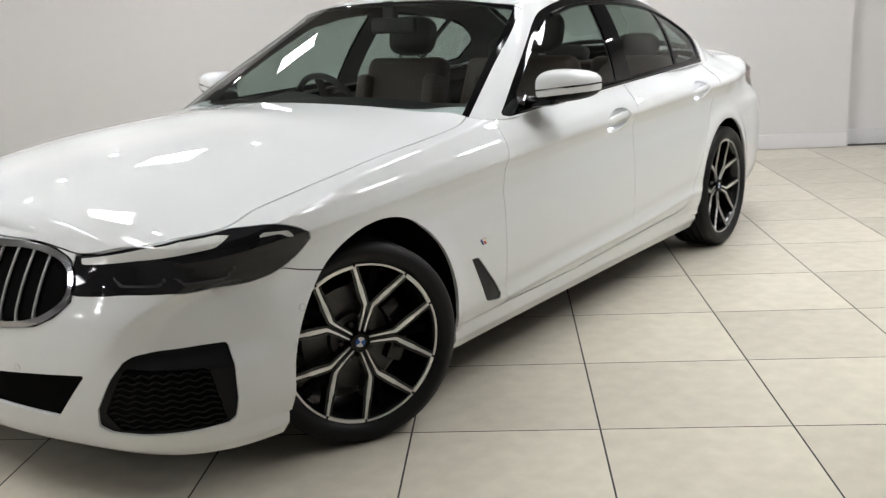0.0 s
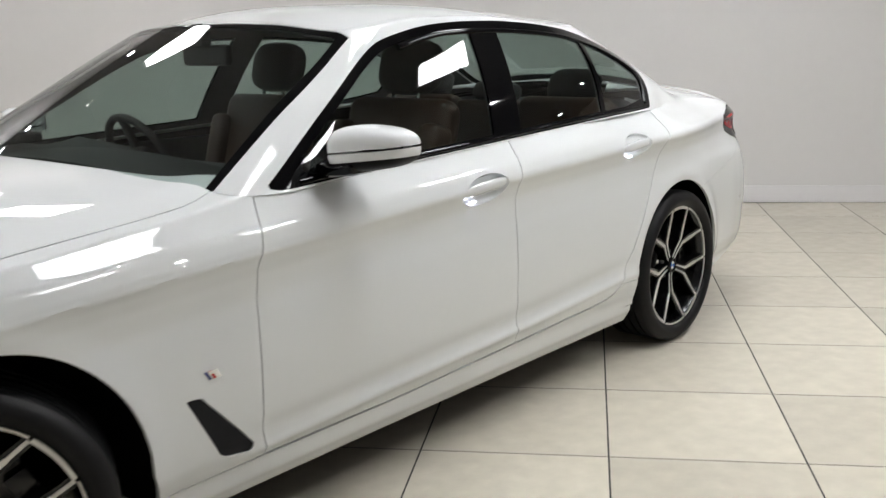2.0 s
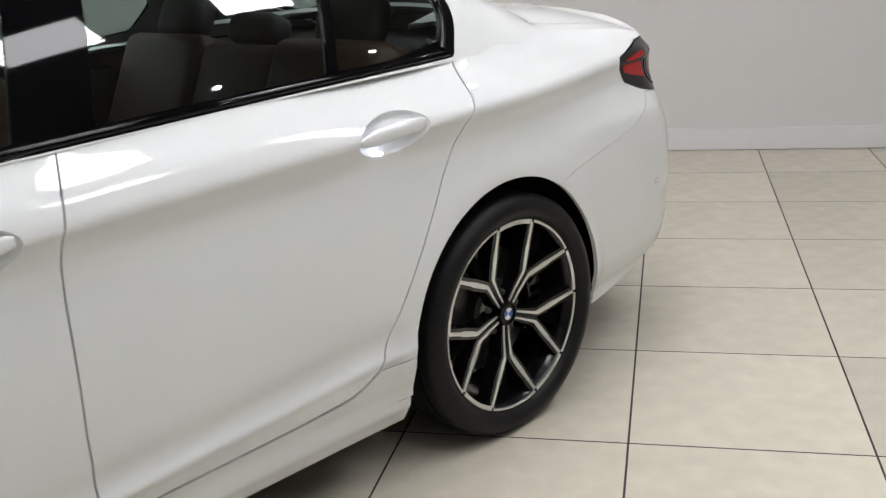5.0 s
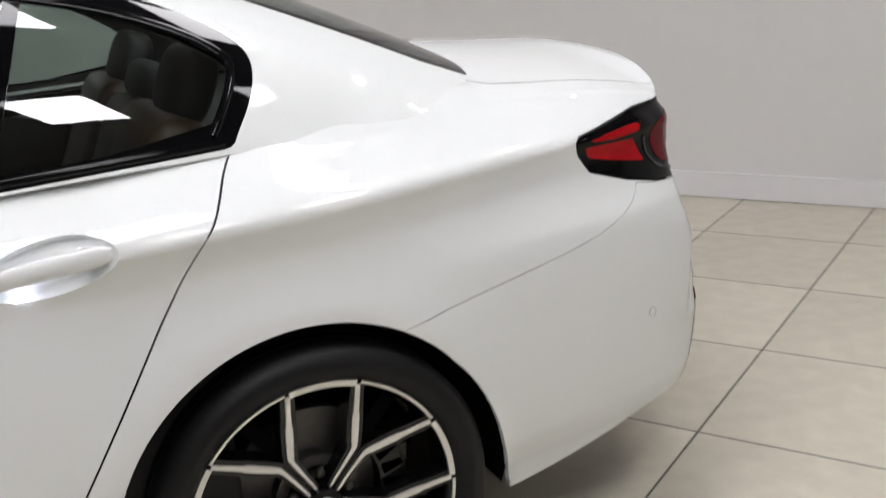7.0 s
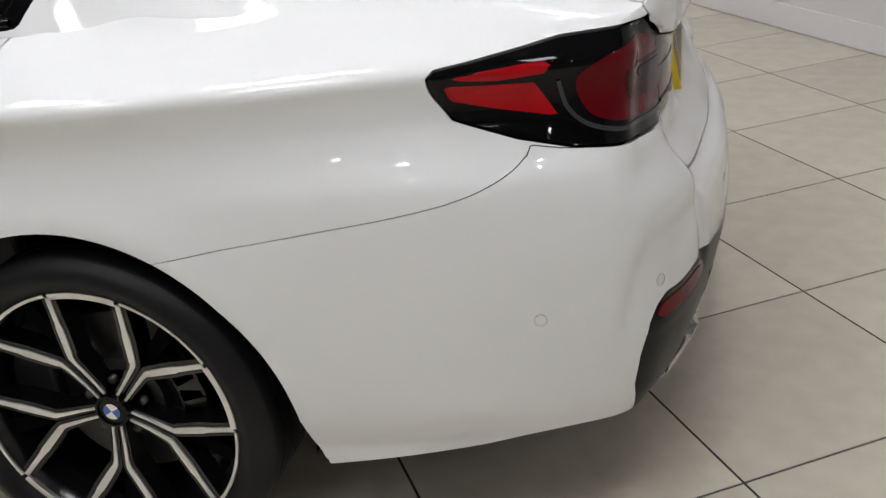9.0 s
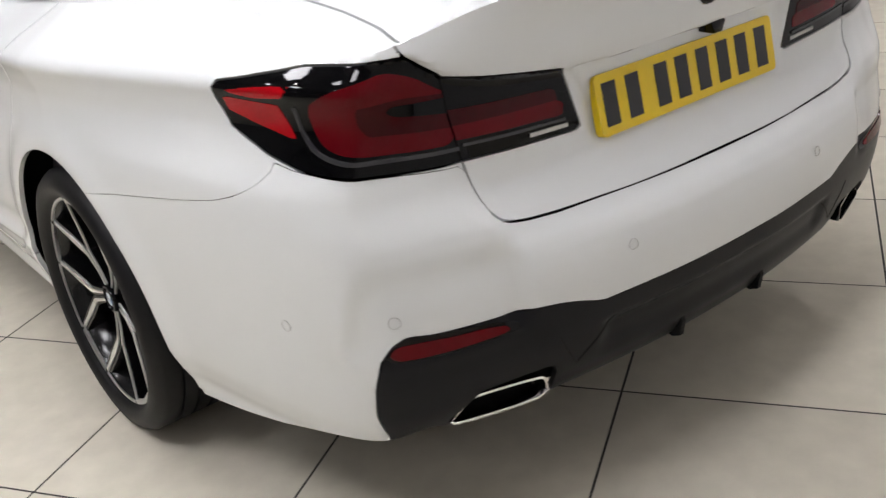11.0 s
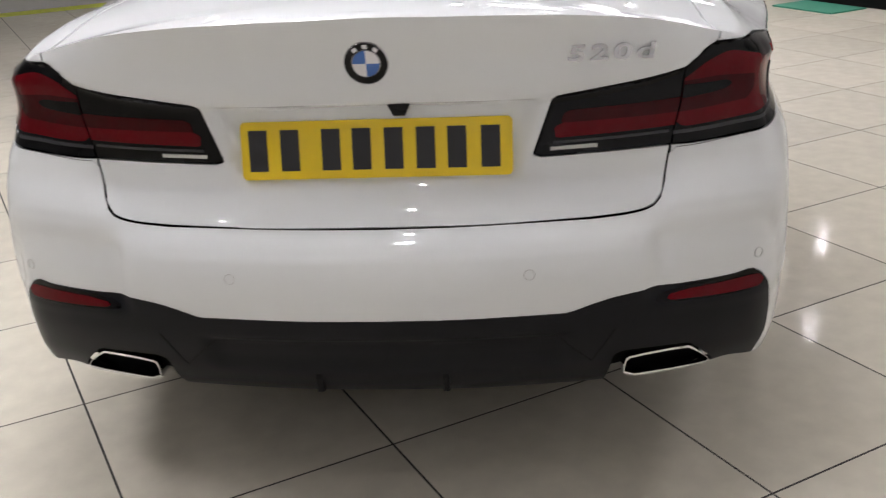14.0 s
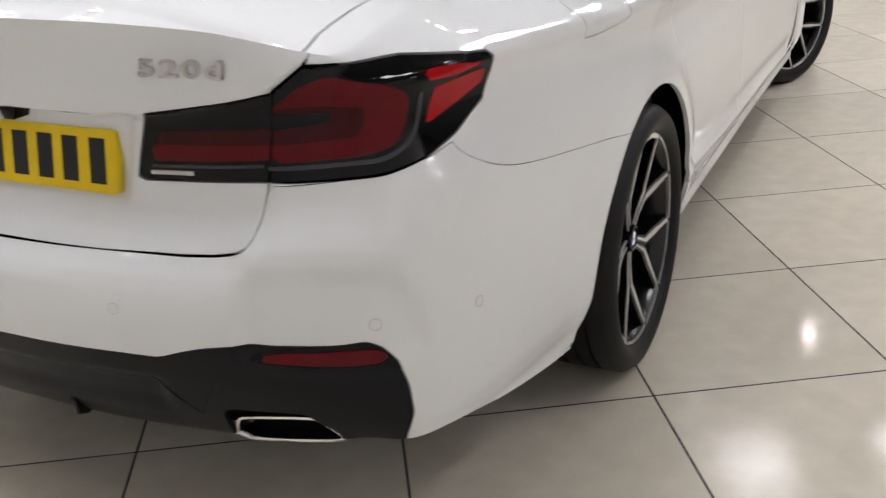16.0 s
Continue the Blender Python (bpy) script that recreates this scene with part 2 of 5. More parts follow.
def only(S, *fields):
    """Clips by fields, each a function of the columns x, y, z, s, v."""
    for f in fields:
        if not len(S[1]):
            break
        S = clip(S, f(*S[0].T))
    return S


def grid(P):
    """Triangles of a table of points P[i, j, columns]."""
    n, m, c = P.shape
    i, j = np.meshgrid(np.arange(n - 1), np.arange(m - 1), indexing="ij")
    a, b, d, e = i * m + j, (i + 1) * m + j, (i + 1) * m + j + 1, i * m + j + 1
    F = np.concatenate([np.stack([a, b, d], -1).reshape(-1, 3), np.stack([a, d, e], -1).reshape(-1, 3)])
    return P.reshape(-1, c), F


def both(S):
    V, F = S
    M = V.copy()
    M[:, 1] *= -1
    return np.concatenate([V, M]), np.concatenate([F, F[:, ::-1] + len(V)])


def mirrored(S):
    V, F = S
    M = V.copy()
    M[:, 1] *= -1
    return M, F[:, ::-1]


def panel(name, S, mat, parent, label="", lip=0.012, weld=False, offset=0.0, crease=40):
    """Links a piece of surface as one part, with its rim turned inwards."""
    V, F = S
    bm = bmesh.new()
    vs = [bm.verts.new(tuple(v[:3])) for v in V]
    for f in F:
        try:
            bm.faces.new([vs[k] for k in f])
        except ValueError:
            pass
    bmesh.ops.remove_doubles(bm, verts=bm.verts, dist=2e-4 if weld else 4e-5)
    bmesh.ops.dissolve_degenerate(bm, edges=bm.edges, dist=2e-5)
    bm.normal_update()
    if offset:
        for v in bm.verts:
            v.co += v.normal * offset
    if lip:
        edges = [e for e in bm.edges if e.is_boundary and not (weld and all(abs(v.co.y) < 1e-4 for v in e.verts))]
        turn = {v: v.normal.copy() for e in edges for v in e.verts}
        made = bmesh.ops.extrude_edge_only(bm, edges=edges)["geom"]
        olds = {}
        for g in made:
            if isinstance(g, bmesh.types.BMVert):
                olds[g] = g.co.copy()
        keyed = {tuple(round(c, 6) for c in v.co): n for v, n in turn.items()}
        for g, co in olds.items():
            n = keyed.get(tuple(round(c, 6) for c in co))
            if n is not None:
                g.co = co - n * lip
    return part(name, bm, mat, parent, label, angle=crease)

# ---- the hall ----
GRID_O, GRID_A, PITCH = Vector((-0.919, 1.129)), radians(-147.87), 0.6034
GU = Vector((math.cos(GRID_A), math.sin(GRID_A)))
GV = Vector((GU.y, -GU.x))


def hall(i, j):
    """A point of the floor by tile counts along the two joint directions."""
    return GRID_O + GU * (i * PITCH) + GV * (j * PITCH)


I0, I1, J0, J1 = -10.1, 8.97, -16.5, 13.5
H = 3.4


def slab(name, corners, z0, z1, mat, kind="structure", label="", category=""):
    bm = bmesh.new()
    lo = [bm.verts.new((p.x, p.y, z0)) for p in corners]
    hi = [bm.verts.new((p.x, p.y, z1)) for p in corners]
    n = len(corners)
    bm.faces.new(lo[::-1])
    bm.faces.new(hi)
    for k in range(n):
        bm.faces.new((lo[k], lo[(k + 1) % n], hi[(k + 1) % n], hi[k]))
    bmesh.ops.recalc_face_normals(bm, faces=bm.faces)
    return tagged(part(name, bm, mat, smooth=False), label, category, kind=kind)


def quad(i0, j0, i1, j1):
    return [hall(i0, j0), hall(i1, j0), hall(i1, j1), hall(i0, j1)]


floor = slab("floor", quad(I0 - 1, J0 - 1, I1 + 1, J1 + 1), -0.2, -0.0004, GROUT, label="dark grout bed under polished cream floor tiles", category="floor")
slab("ceiling", quad(I0 - 1, J0 - 1, I1 + 1, J1 + 1), H, H + 0.2, CEILPAINT, label="plain grey showroom ceiling with flush lights", category="ceiling")
slab("wall_north", quad(I1, J0 - 1, I1 + 0.6, 4.6), -0.05, H, WALLPAINT, label="plain pale grey painted showroom wall", category="wall")
slab("wall_north_return", quad(I1 + 0.25, 4.6, I1 + 0.6, J1 + 1), -0.05, H, WALLPAINT, label="set-back length of pale grey painted wall", category="wall")
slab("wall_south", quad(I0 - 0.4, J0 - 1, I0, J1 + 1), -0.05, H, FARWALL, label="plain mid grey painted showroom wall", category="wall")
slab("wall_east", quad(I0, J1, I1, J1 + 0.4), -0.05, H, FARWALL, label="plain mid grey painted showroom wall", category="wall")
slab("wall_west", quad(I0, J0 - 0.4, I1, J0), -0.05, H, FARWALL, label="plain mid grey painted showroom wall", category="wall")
slab("baseboard_return", quad(I1 + 0.22, 4.63, I1 + 0.247, J1), 0.001, 0.13, TRIMPAINT, label="white gloss skirting board on the set-back wall", category="skirting")
slab("baseboard", quad(I1 - 0.03, J0, I1 - 0.002, 4.58), 0.004, 0.13, TRIMPAINT, label="white gloss skirting board along the wall", category="skirting")


def ceiling_panel(i, j):
    c = hall(i, j)
    t = tagged(empty("ceiling_light"), "square flush white light panel in the ceiling", "light", "ceiling light panels")
    t.matrix_basis = Matrix.Translation((c.x, c.y, H)) @ Matrix.Rotation(GRID_A, 4, "Z")
    bm = bmesh.new()
    box_bm(bm, (-0.29, -0.29, -0.012), (0.29, 0.29, -0.004))
    part("diffuser", bm, PANEL, t, "glowing white diffuser", smooth=False)
    bm = bmesh.new()
    for lo, hi in (((-0.31, -0.31, -0.016), (0.31, -0.29, -0.001)), ((-0.31, 0.29, -0.016), (0.31, 0.31, -0.001)), ((-0.31, -0.29, -0.016), (-0.29, 0.29, -0.001)), ((0.29, -0.29, -0.016), (0.31, 0.29, -0.001))):
        box_bm(bm, lo, hi)
    part("frame", bm, TRIMPAINT, t, smooth=False)
    return t


PANEL_AT = [(-0.55, 4.25), (1.8, 4.25), (4.15, 4.25), (0.65, 1.3), (3.0, 1.3), (5.35, 1.3)]
# the panel at (6.0, -4.9) is an unseen addition that brightens the right rear
PANEL_AT += [(6.0, -4.9), (1.2, -4.6), (-1.75, -4.6), (-1.7, -6.8), (-5.0, -11.3), (-9.75, -11.7), (-9.7, -16.0), (7.8, -11.3)]
first_panel = ceiling_panel(*PANEL_AT[0])
for i, j in PANEL_AT[1:]:
    c = hall(i, j)
    copy_thing(first_panel, Matrix.Translation((c.x, c.y, H)) @ Matrix.Rotation(GRID_A, 4, "Z"))


def downlight(i, j):
    c = hall(i, j)
    t = tagged(empty("downlight"), "small round bright spotlight set in the ceiling", "spotlight", "ceiling spotlights")
    t.matrix_basis = Matrix.Translation((c.x, c.y, H))
    v, f = lathe([(0.0, -0.006), (0.05, -0.006)], 24)
    link_mesh("lamp", v[:, [0, 2, 1]], f, SPOT, t, "glowing round lamp")
    v, f = lathe([(0.05, -0.004), (0.052, -0.012), (0.068, -0.010), (0.071, -0.001)], 24)
    link_mesh("ring", v[:, [0, 2, 1]], f, TRIMPAINT, t)
    return t


SPOTS_AT = [(2.94 + 2.63 * a, j) for a in range(-4, 3) for j in (-13.25, -10.05, -6.85, -3.65, -0.45, 2.75, 8.0, 11.2)]
SPOTS_AT = [(i, j) for i, j in SPOTS_AT if not (i > 2 and -4 < j < 6) and not (i < -5 and -4 < j < 9) and not (abs(i - 0.3) < 3 and -1 < j < 0) and not (abs(i - 0.3) < 1 and abs(j + 6.85) < 0.1) and not (abs(i + 5) < 0.5 and j > 2) and not (abs(i - 5.6) < 1 and j < -9)]
SPOTS_AT += [(7.0, j) for j in (-3.65, 2.75)]
first_spot = downlight(*SPOTS_AT[0])
for i, j in SPOTS_AT[1:]:
    c = hall(i, j)
    copy_thing(first_spot, Matrix.Translation((c.x, c.y, H)))

# flat things on the floor, far from the car
slab("floor_tape", quad(-10.0, -2.2, -9.55, 1.6), 0.001, 0.004, material("yellow_floor_paint", (0.55, 0.6, 0.05), 0.6, grain=0.1, scale=40), kind="", label="yellow-green marking on the tiles by the wall", category="floor marking")
slab("floor_mat", quad(-1.9, -8.75, -0.9, -8.1), 0.001, 0.012, material("green_mat", (0.03, 0.22, 0.14), 0.7, grain=0.15, scale=60), kind="", label="flat green mat lying on the tiles", category="mat")
slab("display_plinth", quad(-3.4, -10.2, -0.6, -8.85), 0.0, 0.30, MATT, kind="", label="low black display plinth on the tiles", category="plinth")

# ---- the car's surfaces ----
def ease(x):
    x = np.clip(x, 0, 1)
    return x * x * (3 - 2 * x)


# Plan of the widest outline, from the middle of the tail along the left side to the middle of the nose.
NS, NV = 460, 120
OUTLINE = smooth_line([(-4.086, 0), (-4.083, 0.15), (-4.068, 0.30), (-4.036, 0.50), (-3.99, 0.68), (-3.94, 0.765), (-3.85, 0.815), (-3.70, 0.85), (-3.48, 0.885), (-3.2, 0.922), (-2.9, 0.934), (-2.4, 0.928), (-1.8, 0.926), (-1.2, 0.926), (-0.6, 0.93), (-0.1, 0.936), (0.2, 0.93), (0.42, 0.905), (0.58, 0.855), (0.70, 0.76), (0.78, 0.62), (0.83, 0.42), (0.862, 0.2), (0.87, 0)], NS)
tang = np.gradient(OUTLINE, axis=0)
tang /= np.linalg.norm(tang, axis=1)[:, None]
NORM = np.stack([-tang[:, 1], tang[:, 0]], 1)
NORM[:, :] *= np.sign((NORM * (OUTLINE - np.array([-1.6, 0]))).sum(1))[:, None]
WR, WS, WF = np.clip(-NORM[:, 0], 0, 1) ** 2, NORM[:, 1] ** 2, np.clip(NORM[:, 0], 0, 1) ** 2

crease_z = hermite([-3.75, -3.0, -2.5, -1.5, -0.75, -0.3, 0.2, 0.6], [0.905, 0.888, 0.872, 0.832, 0.80, 0.78, 0.755, 0.72])
# How far the side, tail and nose stand in from the widest outline, by height.
side_low = hermite([0.15, 0.19, 0.215, 0.25, 0.285, 0.33, 0.40, 0.52, 0.66, 0.72, 0.77, 0.805, 0.835], [0.075, 0.05, 0.036, 0.034, 0.022, 0.010, 0.006, 0.005, 0.012, 0.020, 0.023, 0.014, 0.0])
side_high = hermite([0, 0.012, 0.03, 0.042, 0.056, 0.08, 0.10, 0.16, 0.25], [0, 0.002, 0.0095, 0.0155, 0.0255, 0.0515, 0.0735, 0.130, 0.19])
side_rear = hermite([0, 0.012, 0.03, 0.05, 0.08, 0.11, 0.16, 0.25], [0, 0.003, 0.021, 0.050, 0.101, 0.146, 0.20, 0.27])
bumper_tail = hermite([0.15, 0.24, 0.275, 0.30, 0.36, 0.44, 0.51, 0.55, 0.585], [0.20, 0.13, 0.075, 0.05, 0.02, 0.003, 0.0, 0.0025, 0.0085])
step_mid = hermite([0.585, 0.612, 0.63, 0.66, 0.712, 0.75], [0.0, 0.14, 0.32, 0.50, 0.93, 1.0])
step_out = hermite([0.585, 0.635, 0.655, 0.72, 0.80], [0.0, 0.12, 0.25, 0.70, 1.0])
lid_back = hermite([0, 0.30, 0.50, 0.58, 0.68, 1.2], [0.113, 0.102, 0.081, 0.075, 0.073, 0.073])
lip_mid = hermite([0.86, 0.89, 0.947, 1.0, 1.03, 1.06], [0.09, 0.080, 0.074, 0.058, 0.05, 0.06])
lip_out = hermite([0.86, 0.90, 0.95, 1.0, 1.06], [0.066, 0.062, 0.056, 0.060, 0.075])
lip_z = hermite([0, 0.33, 0.355, 0.612, 0.70, 1.3], [0.858, 0.859, 0.861, 0.906, 0.945, 0.945])
nose = hermite([0.15, 0.19, 0.24, 0.32, 0.45, 0.55, 0.62, 0.72, 0.78, 0.84], [0.12, 0.06, 0.03, 0.012, 0.0, 0.005, 0.03, 0.085, 0.125, 0.18])
# Height of the shoulder edge, where the side turns into the upper surfaces.
i_s = np.arange(NS)
ox, oy = OUTLINE[:, 0], OUTLINE[:, 1]
edge_side = hermite([-3.95, -3.75, -3.5, -3.2, -2.93, -2.4, -1.86, -1.2, -0.81, -0.5, 0.0, 0.3, 0.55, 0.75], [0.955, 0.985, 1.0, 1.005, 1.003, 0.988, 0.968, 0.942, 0.928, 0.90, 0.855, 0.80, 0.755, 0.745])
edge_tail = hermite([0, 0.3, 0.5, 0.62, 0.72, 0.78], [1.03, 1.022, 1.005, 0.985, 0.965, 0.955])
edge_nose = hermite([0, 0.4, 0.7, 0.85], [0.79, 0.765, 0.75, 0.75])
EDGE = np.where(ox < -3.94, edge_tail(oy), np.where(ox > 0.7, edge_nose(oy), edge_side(ox)))
EDGE = np.convolve(np.pad(EDGE, 4, mode="edge"), np.ones(9) / 9, "valid")

t_v = np.linspace(0, 1, NV)
Z = 0.165 + (EDGE[:, None] - 0.165) * t_v[None, :]
cz = crease_z(ox)[:, None]
scaled = np.where(Z < cz, 0.15 + (Z - 0.15) * (0.835 - 0.15) / (cz - 0.15), 0.835)
wide = hermite([-3.6, -2.9, -1.9, -0.8, 0.0], [1.12, 1.12, 1.04, 0.9, 0.9])(ox)[:, None]
soft_front = 0.011 * ease((ox + 1.3) / 0.6)[:, None] * np.exp(-(((scaled - 0.775) / 0.05) ** 2)) * (Z < cz)
over = side_high(Z - cz) * wide
haunch = ease((-2.25 - ox) / 0.5)[:, None]
over = over * (1 - haunch) + side_rear(Z - cz) * haunch
flat = ease((-2.98 - ox) / 0.22) * ease((ox + 3.72) / 0.25)
over += hermite([0, 0.02, 0.05, 0.08, 0.12, 0.25], [0, 0.0, 0.008, 0.026, 0.036, 0.04])(Z - cz) * flat[:, None]
off_side = np.where(Z < cz, side_low(scaled) - soft_front, over)
ARCS = np.r_[0, np.cumsum(np.linalg.norm(np.diff(OUTLINE, axis=0), axis=1))]
LENGTH = ARCS[-1]


AA = ARCS[:, None] + 0 * Z
lid_edge = hermite([0.50, 0.62, 0.652, 0.68, 0.73, 0.765, 0.86, 0.95, 1.05], [0.44, 0.485, 0.497, 0.522, 0.549, 0.562, 0.60, 0.66, 0.72])
mid_w = ease(1 - (AA - lid_edge(Z)) / 0.07)
rise = mid_w * step_mid(Z) + (1 - mid_w) * step_out(Z)
band = np.where(Z < 0.585, bumper_tail(Z), 0.0085 + rise * (lid_back(AA) - 0.0065))
# the plate stands in a shallow recess between the lamps
band += 0.014 * ease((0.302 + (Z - 0.75) * 0.27 - AA) / 0.022) * ease((Z - 0.69) / 0.06)
over_w = ease((AA - 0.35) / 0.3)
upper = (1 - over_w) * lip_mid(Z) + over_w * lip_out(Z)
lip_s = ease((Z - lip_z(AA) + 0.004) / 0.012)
off_tail = (1 - lip_s) * band + lip_s * upper
off_nose = nose(Z)
OFF = WR[:, None] * off_tail + WS[:, None] * off_side + WF[:, None] * off_nose
# arches stand a little proud of the panels round them
for ax, az in ((0.0, 0.335), (-2.975, 0.335)):
    r = np.hypot(ox[:, None] - ax, Z - az)
    OFF -= WS[:, None] * 0.010 * np.exp(-(((r - 0.385) / 0.045) ** 2)) * (Z > 0.24)
# a rising fold along the foot of the doors
fold_z = hermite([-2.6, -2.51, -1.9, -1.22, -0.89, -0.7], [0.372, 0.367, 0.330, 0.306, 0.292, 0.285])(ox)[:, None]
fade = (ease((ox + 2.66) / 0.12) * ease((-0.60 - ox) / 0.15))[:, None] * WS[:, None]
OFF += fade * (0.0085 * np.exp(-(((Z - fold_z - 0.045) / 0.032) ** 2)) - 0.007 * np.exp(-(((Z - fold_z) / 0.013) ** 2)))
# the front bumper's slanting crease and the diffuser's step
crease_a = hermite([0.40, 0.435, 0.528, 0.565, 0.599, 0.631, 0.66], [5.675, 5.664, 5.62, 5.586, 5.531, 5.453, 5.40])(Z)
OFF += np.clip(crease_a - AA, 0, 0.11) * 0.26 * ease((AA - 5.15) / 0.2) * ease((Z - 0.42) / 0.06) * ease((0.66 - Z) / 0.03)
OFF += 0.010 * ease((0.37 - AA) / 0.04) * ease((Z - 0.33) / 0.05) * ease((0.424 - Z) / 0.012)
# the rear bumper's corner facets: a ledge under each lamp, drawn in below it
ledge_z = hermite([0.50, 0.53, 0.60, 0.66, 0.74, 0.79, 0.81, 0.828, 0.845], [0.60, 0.650, 0.663, 0.667, 0.667, 0.652, 0.62, 0.58, 0.50])(AA)
OFF -= 0.006 * ease((AA - 0.53) / 0.05) * ease((0.95 - AA) / 0.1) * ease((Z - 0.44) / 0.06) * ease((0.74 - Z) / 0.06)
OFF += 0.011 * np.clip((ledge_z - Z) / 0.055, 0, 1) * ease((AA - 0.505) / 0.028) * ease((0.85 - AA) / 0.02) * ease((Z - 0.455) / 0.05)
LOWER = np.zeros((NS, NV, 5))
LOWER[:, :, 0] = ox[:, None] - NORM[:, :1] * OFF
LOWER[:, :, 1] = np.maximum(oy[:, None] - NORM[:, 1:] * OFF, 0)
LOWER[:, :, 2] = Z
LOWER[:, :, 3] = (i_s / (NS - 1))[:, None]
LOWER[:, :, 4] = t_v[None, :]
# the tail's shoulders draw in towards the lamps
draw_in = hermite([0.70, 0.74, 0.79, 0.90, 1.0, 1.1], [0.0, 0.002, 0.02, 0.056, 0.072, 0.08])(Z) * hermite([-4.2, -3.65, -3.3, -2.98], [1.0, 1.0, 0.55, 0.0])(LOWER[:, :, 0])
LOWER[:, :, 1] -= draw_in * np.clip((LOWER[:, :, 1] - 0.50) / 0.30, 0, 1) * (LOWER[:, :, 0] < -2.9)
LOWER[0, :, 1] = LOWER[-1, :, 1] = 0

# The deck: bonnet and boot, from the shoulder edge to the middle line.
ND = 70
spine_z = hermite([-4.05, -3.95, -3.75, -3.5, -3.3, -0.9, -0.6, -0.3, 0.0, 0.3, 0.5, 0.68, 0.76], [1.03, 1.045, 1.062, 1.085, 1.1, 1.005, 0.994, 0.991, 0.973, 0.935, 0.897, 0.845, 0.80])
ex, ey, ez = LOWER[:, -1, 0], LOWER[:, -1, 1], LOWER[:, -1, 2]
spine_x = np.interp(ex, [ex.min(), -3.9, -3.6, -0.9, 0.4, 0.66, ex.max()], [ex.min() + 0.03, -3.86, -3.6, -0.9, 0.42, 0.66, ex.max()])
u = np.linspace(0, 1, ND)
DECK = np.zeros((NS, ND, 5))
rise = (1 - (1 - u) ** 2.1)[None, :]
DECK[:, :, 0] = ex[:, None] + (spine_x - ex)[:, None] * u[None, :]
DECK[:, :, 1] = ey[:, None] * (1 - u[None, :])
DECK[:, :, 2] = ez[:, None] + (spine_z(spine_x) - ez)[:, None] * rise
# the bonnet's rear corners rise towards the windscreen posts
DECK[:, :, 2] += 0.027 * np.exp(-(((DECK[:, :, 0] + 0.82) / 0.15) ** 2) - ((DECK[:, :, 1] - 0.70) / 0.11) ** 2)
DECK[:, :, 3] = (i_s / (NS - 1))[:, None]
DECK[:, :, 4] = 1 + u[None, :]
BODY = grid(np.concatenate([LOWER, DECK[:, 1:]], 1))

# The cabin: glass and pillars between the waist ring and the roof ring, and the roof over it.
NG, NW, NR = 300, 60, 40
WAIST = smooth_line([(-3.62, 0, 1.04), (-3.61, 0.3, 1.035), (-3.55, 0.56, 1.01), (-3.40, 0.735, 0.975), (-2.93, 0.798, 0.990), (-2.4, 0.826, 0.982), (-1.86, 0.838, 0.963), (-1.2, 0.846, 0.938), (-0.86, 0.851, 0.924), (-0.74, 0.82, 0.935), (-0.70, 0.72, 0.955), (-0.66, 0.45, 0.975), (-0.63, 0.2, 0.98), (-0.62, 0, 0.98)], NG)
RING = smooth_line([(-2.82, 0, 1.385), (-2.81, 0.3, 1.378), (-2.76, 0.50, 1.35), (-2.55, 0.592, 1.34), (-2.05, 0.615, 1.378), (-1.7, 0.612, 1.372), (-1.48, 0.605, 1.348), (-1.36, 0.58, 1.335), (-1.30, 0.40, 1.36), (-1.27, 0.2, 1.37), (-1.26, 0, 1.372)], NG)
w = np.linspace(0, 1, NW)[None, :, None]
CAB = WAIST[:, None, :] * (1 - w) + RING[:, None, :] * w
bulge = np.sin(np.pi * w[..., 0]) * 0.022
CAB[:, :, 1] += bulge * np.clip(CAB[:, :, 1] / 0.6, 0, 1) ** 2
CAB[:, :, 2] += bulge * (1 - np.clip(CAB[:, :, 1] / 0.6, 0, 1) ** 2)
# the rear pillar's foot leans in, to flow out into the shoulder
CAB[:, :, 1] -= 0.03 * ease((-2.985 - CAB[:, :, 0]) / 0.18) * ease((CAB[:, :, 1] - 0.50) / 0.15) * np.exp(-((w[..., 0] / 0.24) ** 2))
r = np.linspace(0, 1, NR)[None, 1:]
roof_z = hermite([-2.82, -2.4, -1.9, -1.6, -1.26], [1.385, 1.425, 1.443, 1.432, 1.372])
rx = RING[:, 0]
mid_x = -2.82 + (rx - rx.min()) / (rx.max() - rx.min()) * 1.56
ROOF = np.zeros((NG, NR - 1, 3))
ROOF[:, :, 0] = rx[:, None] + (mid_x - rx)[:, None] * r
ROOF[:, :, 1] = RING[:, 1:2] * (1 - r)
ROOF[:, :, 2] = RING[:, 2:3] + (roof_z(mid_x)[:, None] - RING[:, 2:3]) * (1 - (1 - r) ** 2.4)
C5 = np.zeros((NG, NW + NR - 1, 5))
C5[:, :, :3] = np.concatenate([CAB, ROOF], 1)
C5[:, :, 3] = np.linspace(0, 1, NG)[:, None]
C5[:, :, 4] = np.r_[np.linspace(0, 1, NW), 1 + np.linspace(0, 1, NR)[1:]][None, :]
CABIN_S = grid(C5)


def flipped(S):
    return S[0], S[1][:, ::-1]


def facing_out(S):
    """Turns the triangles so that they face away from the car's middle."""
    V, F = S
    a, b, c = (V[F[:, k], :3] for k in range(3))
    n = np.cross(b - a, c - a)
    m = (a + b + c) / 3 - np.array([-1.6, 0, 0.6])
    return S if (n * m).sum() > 0 else flipped(S)


BODY, CABIN_S = facing_out(BODY), facing_out(CABIN_S)


from mathutils.bvhtree import BVHTree


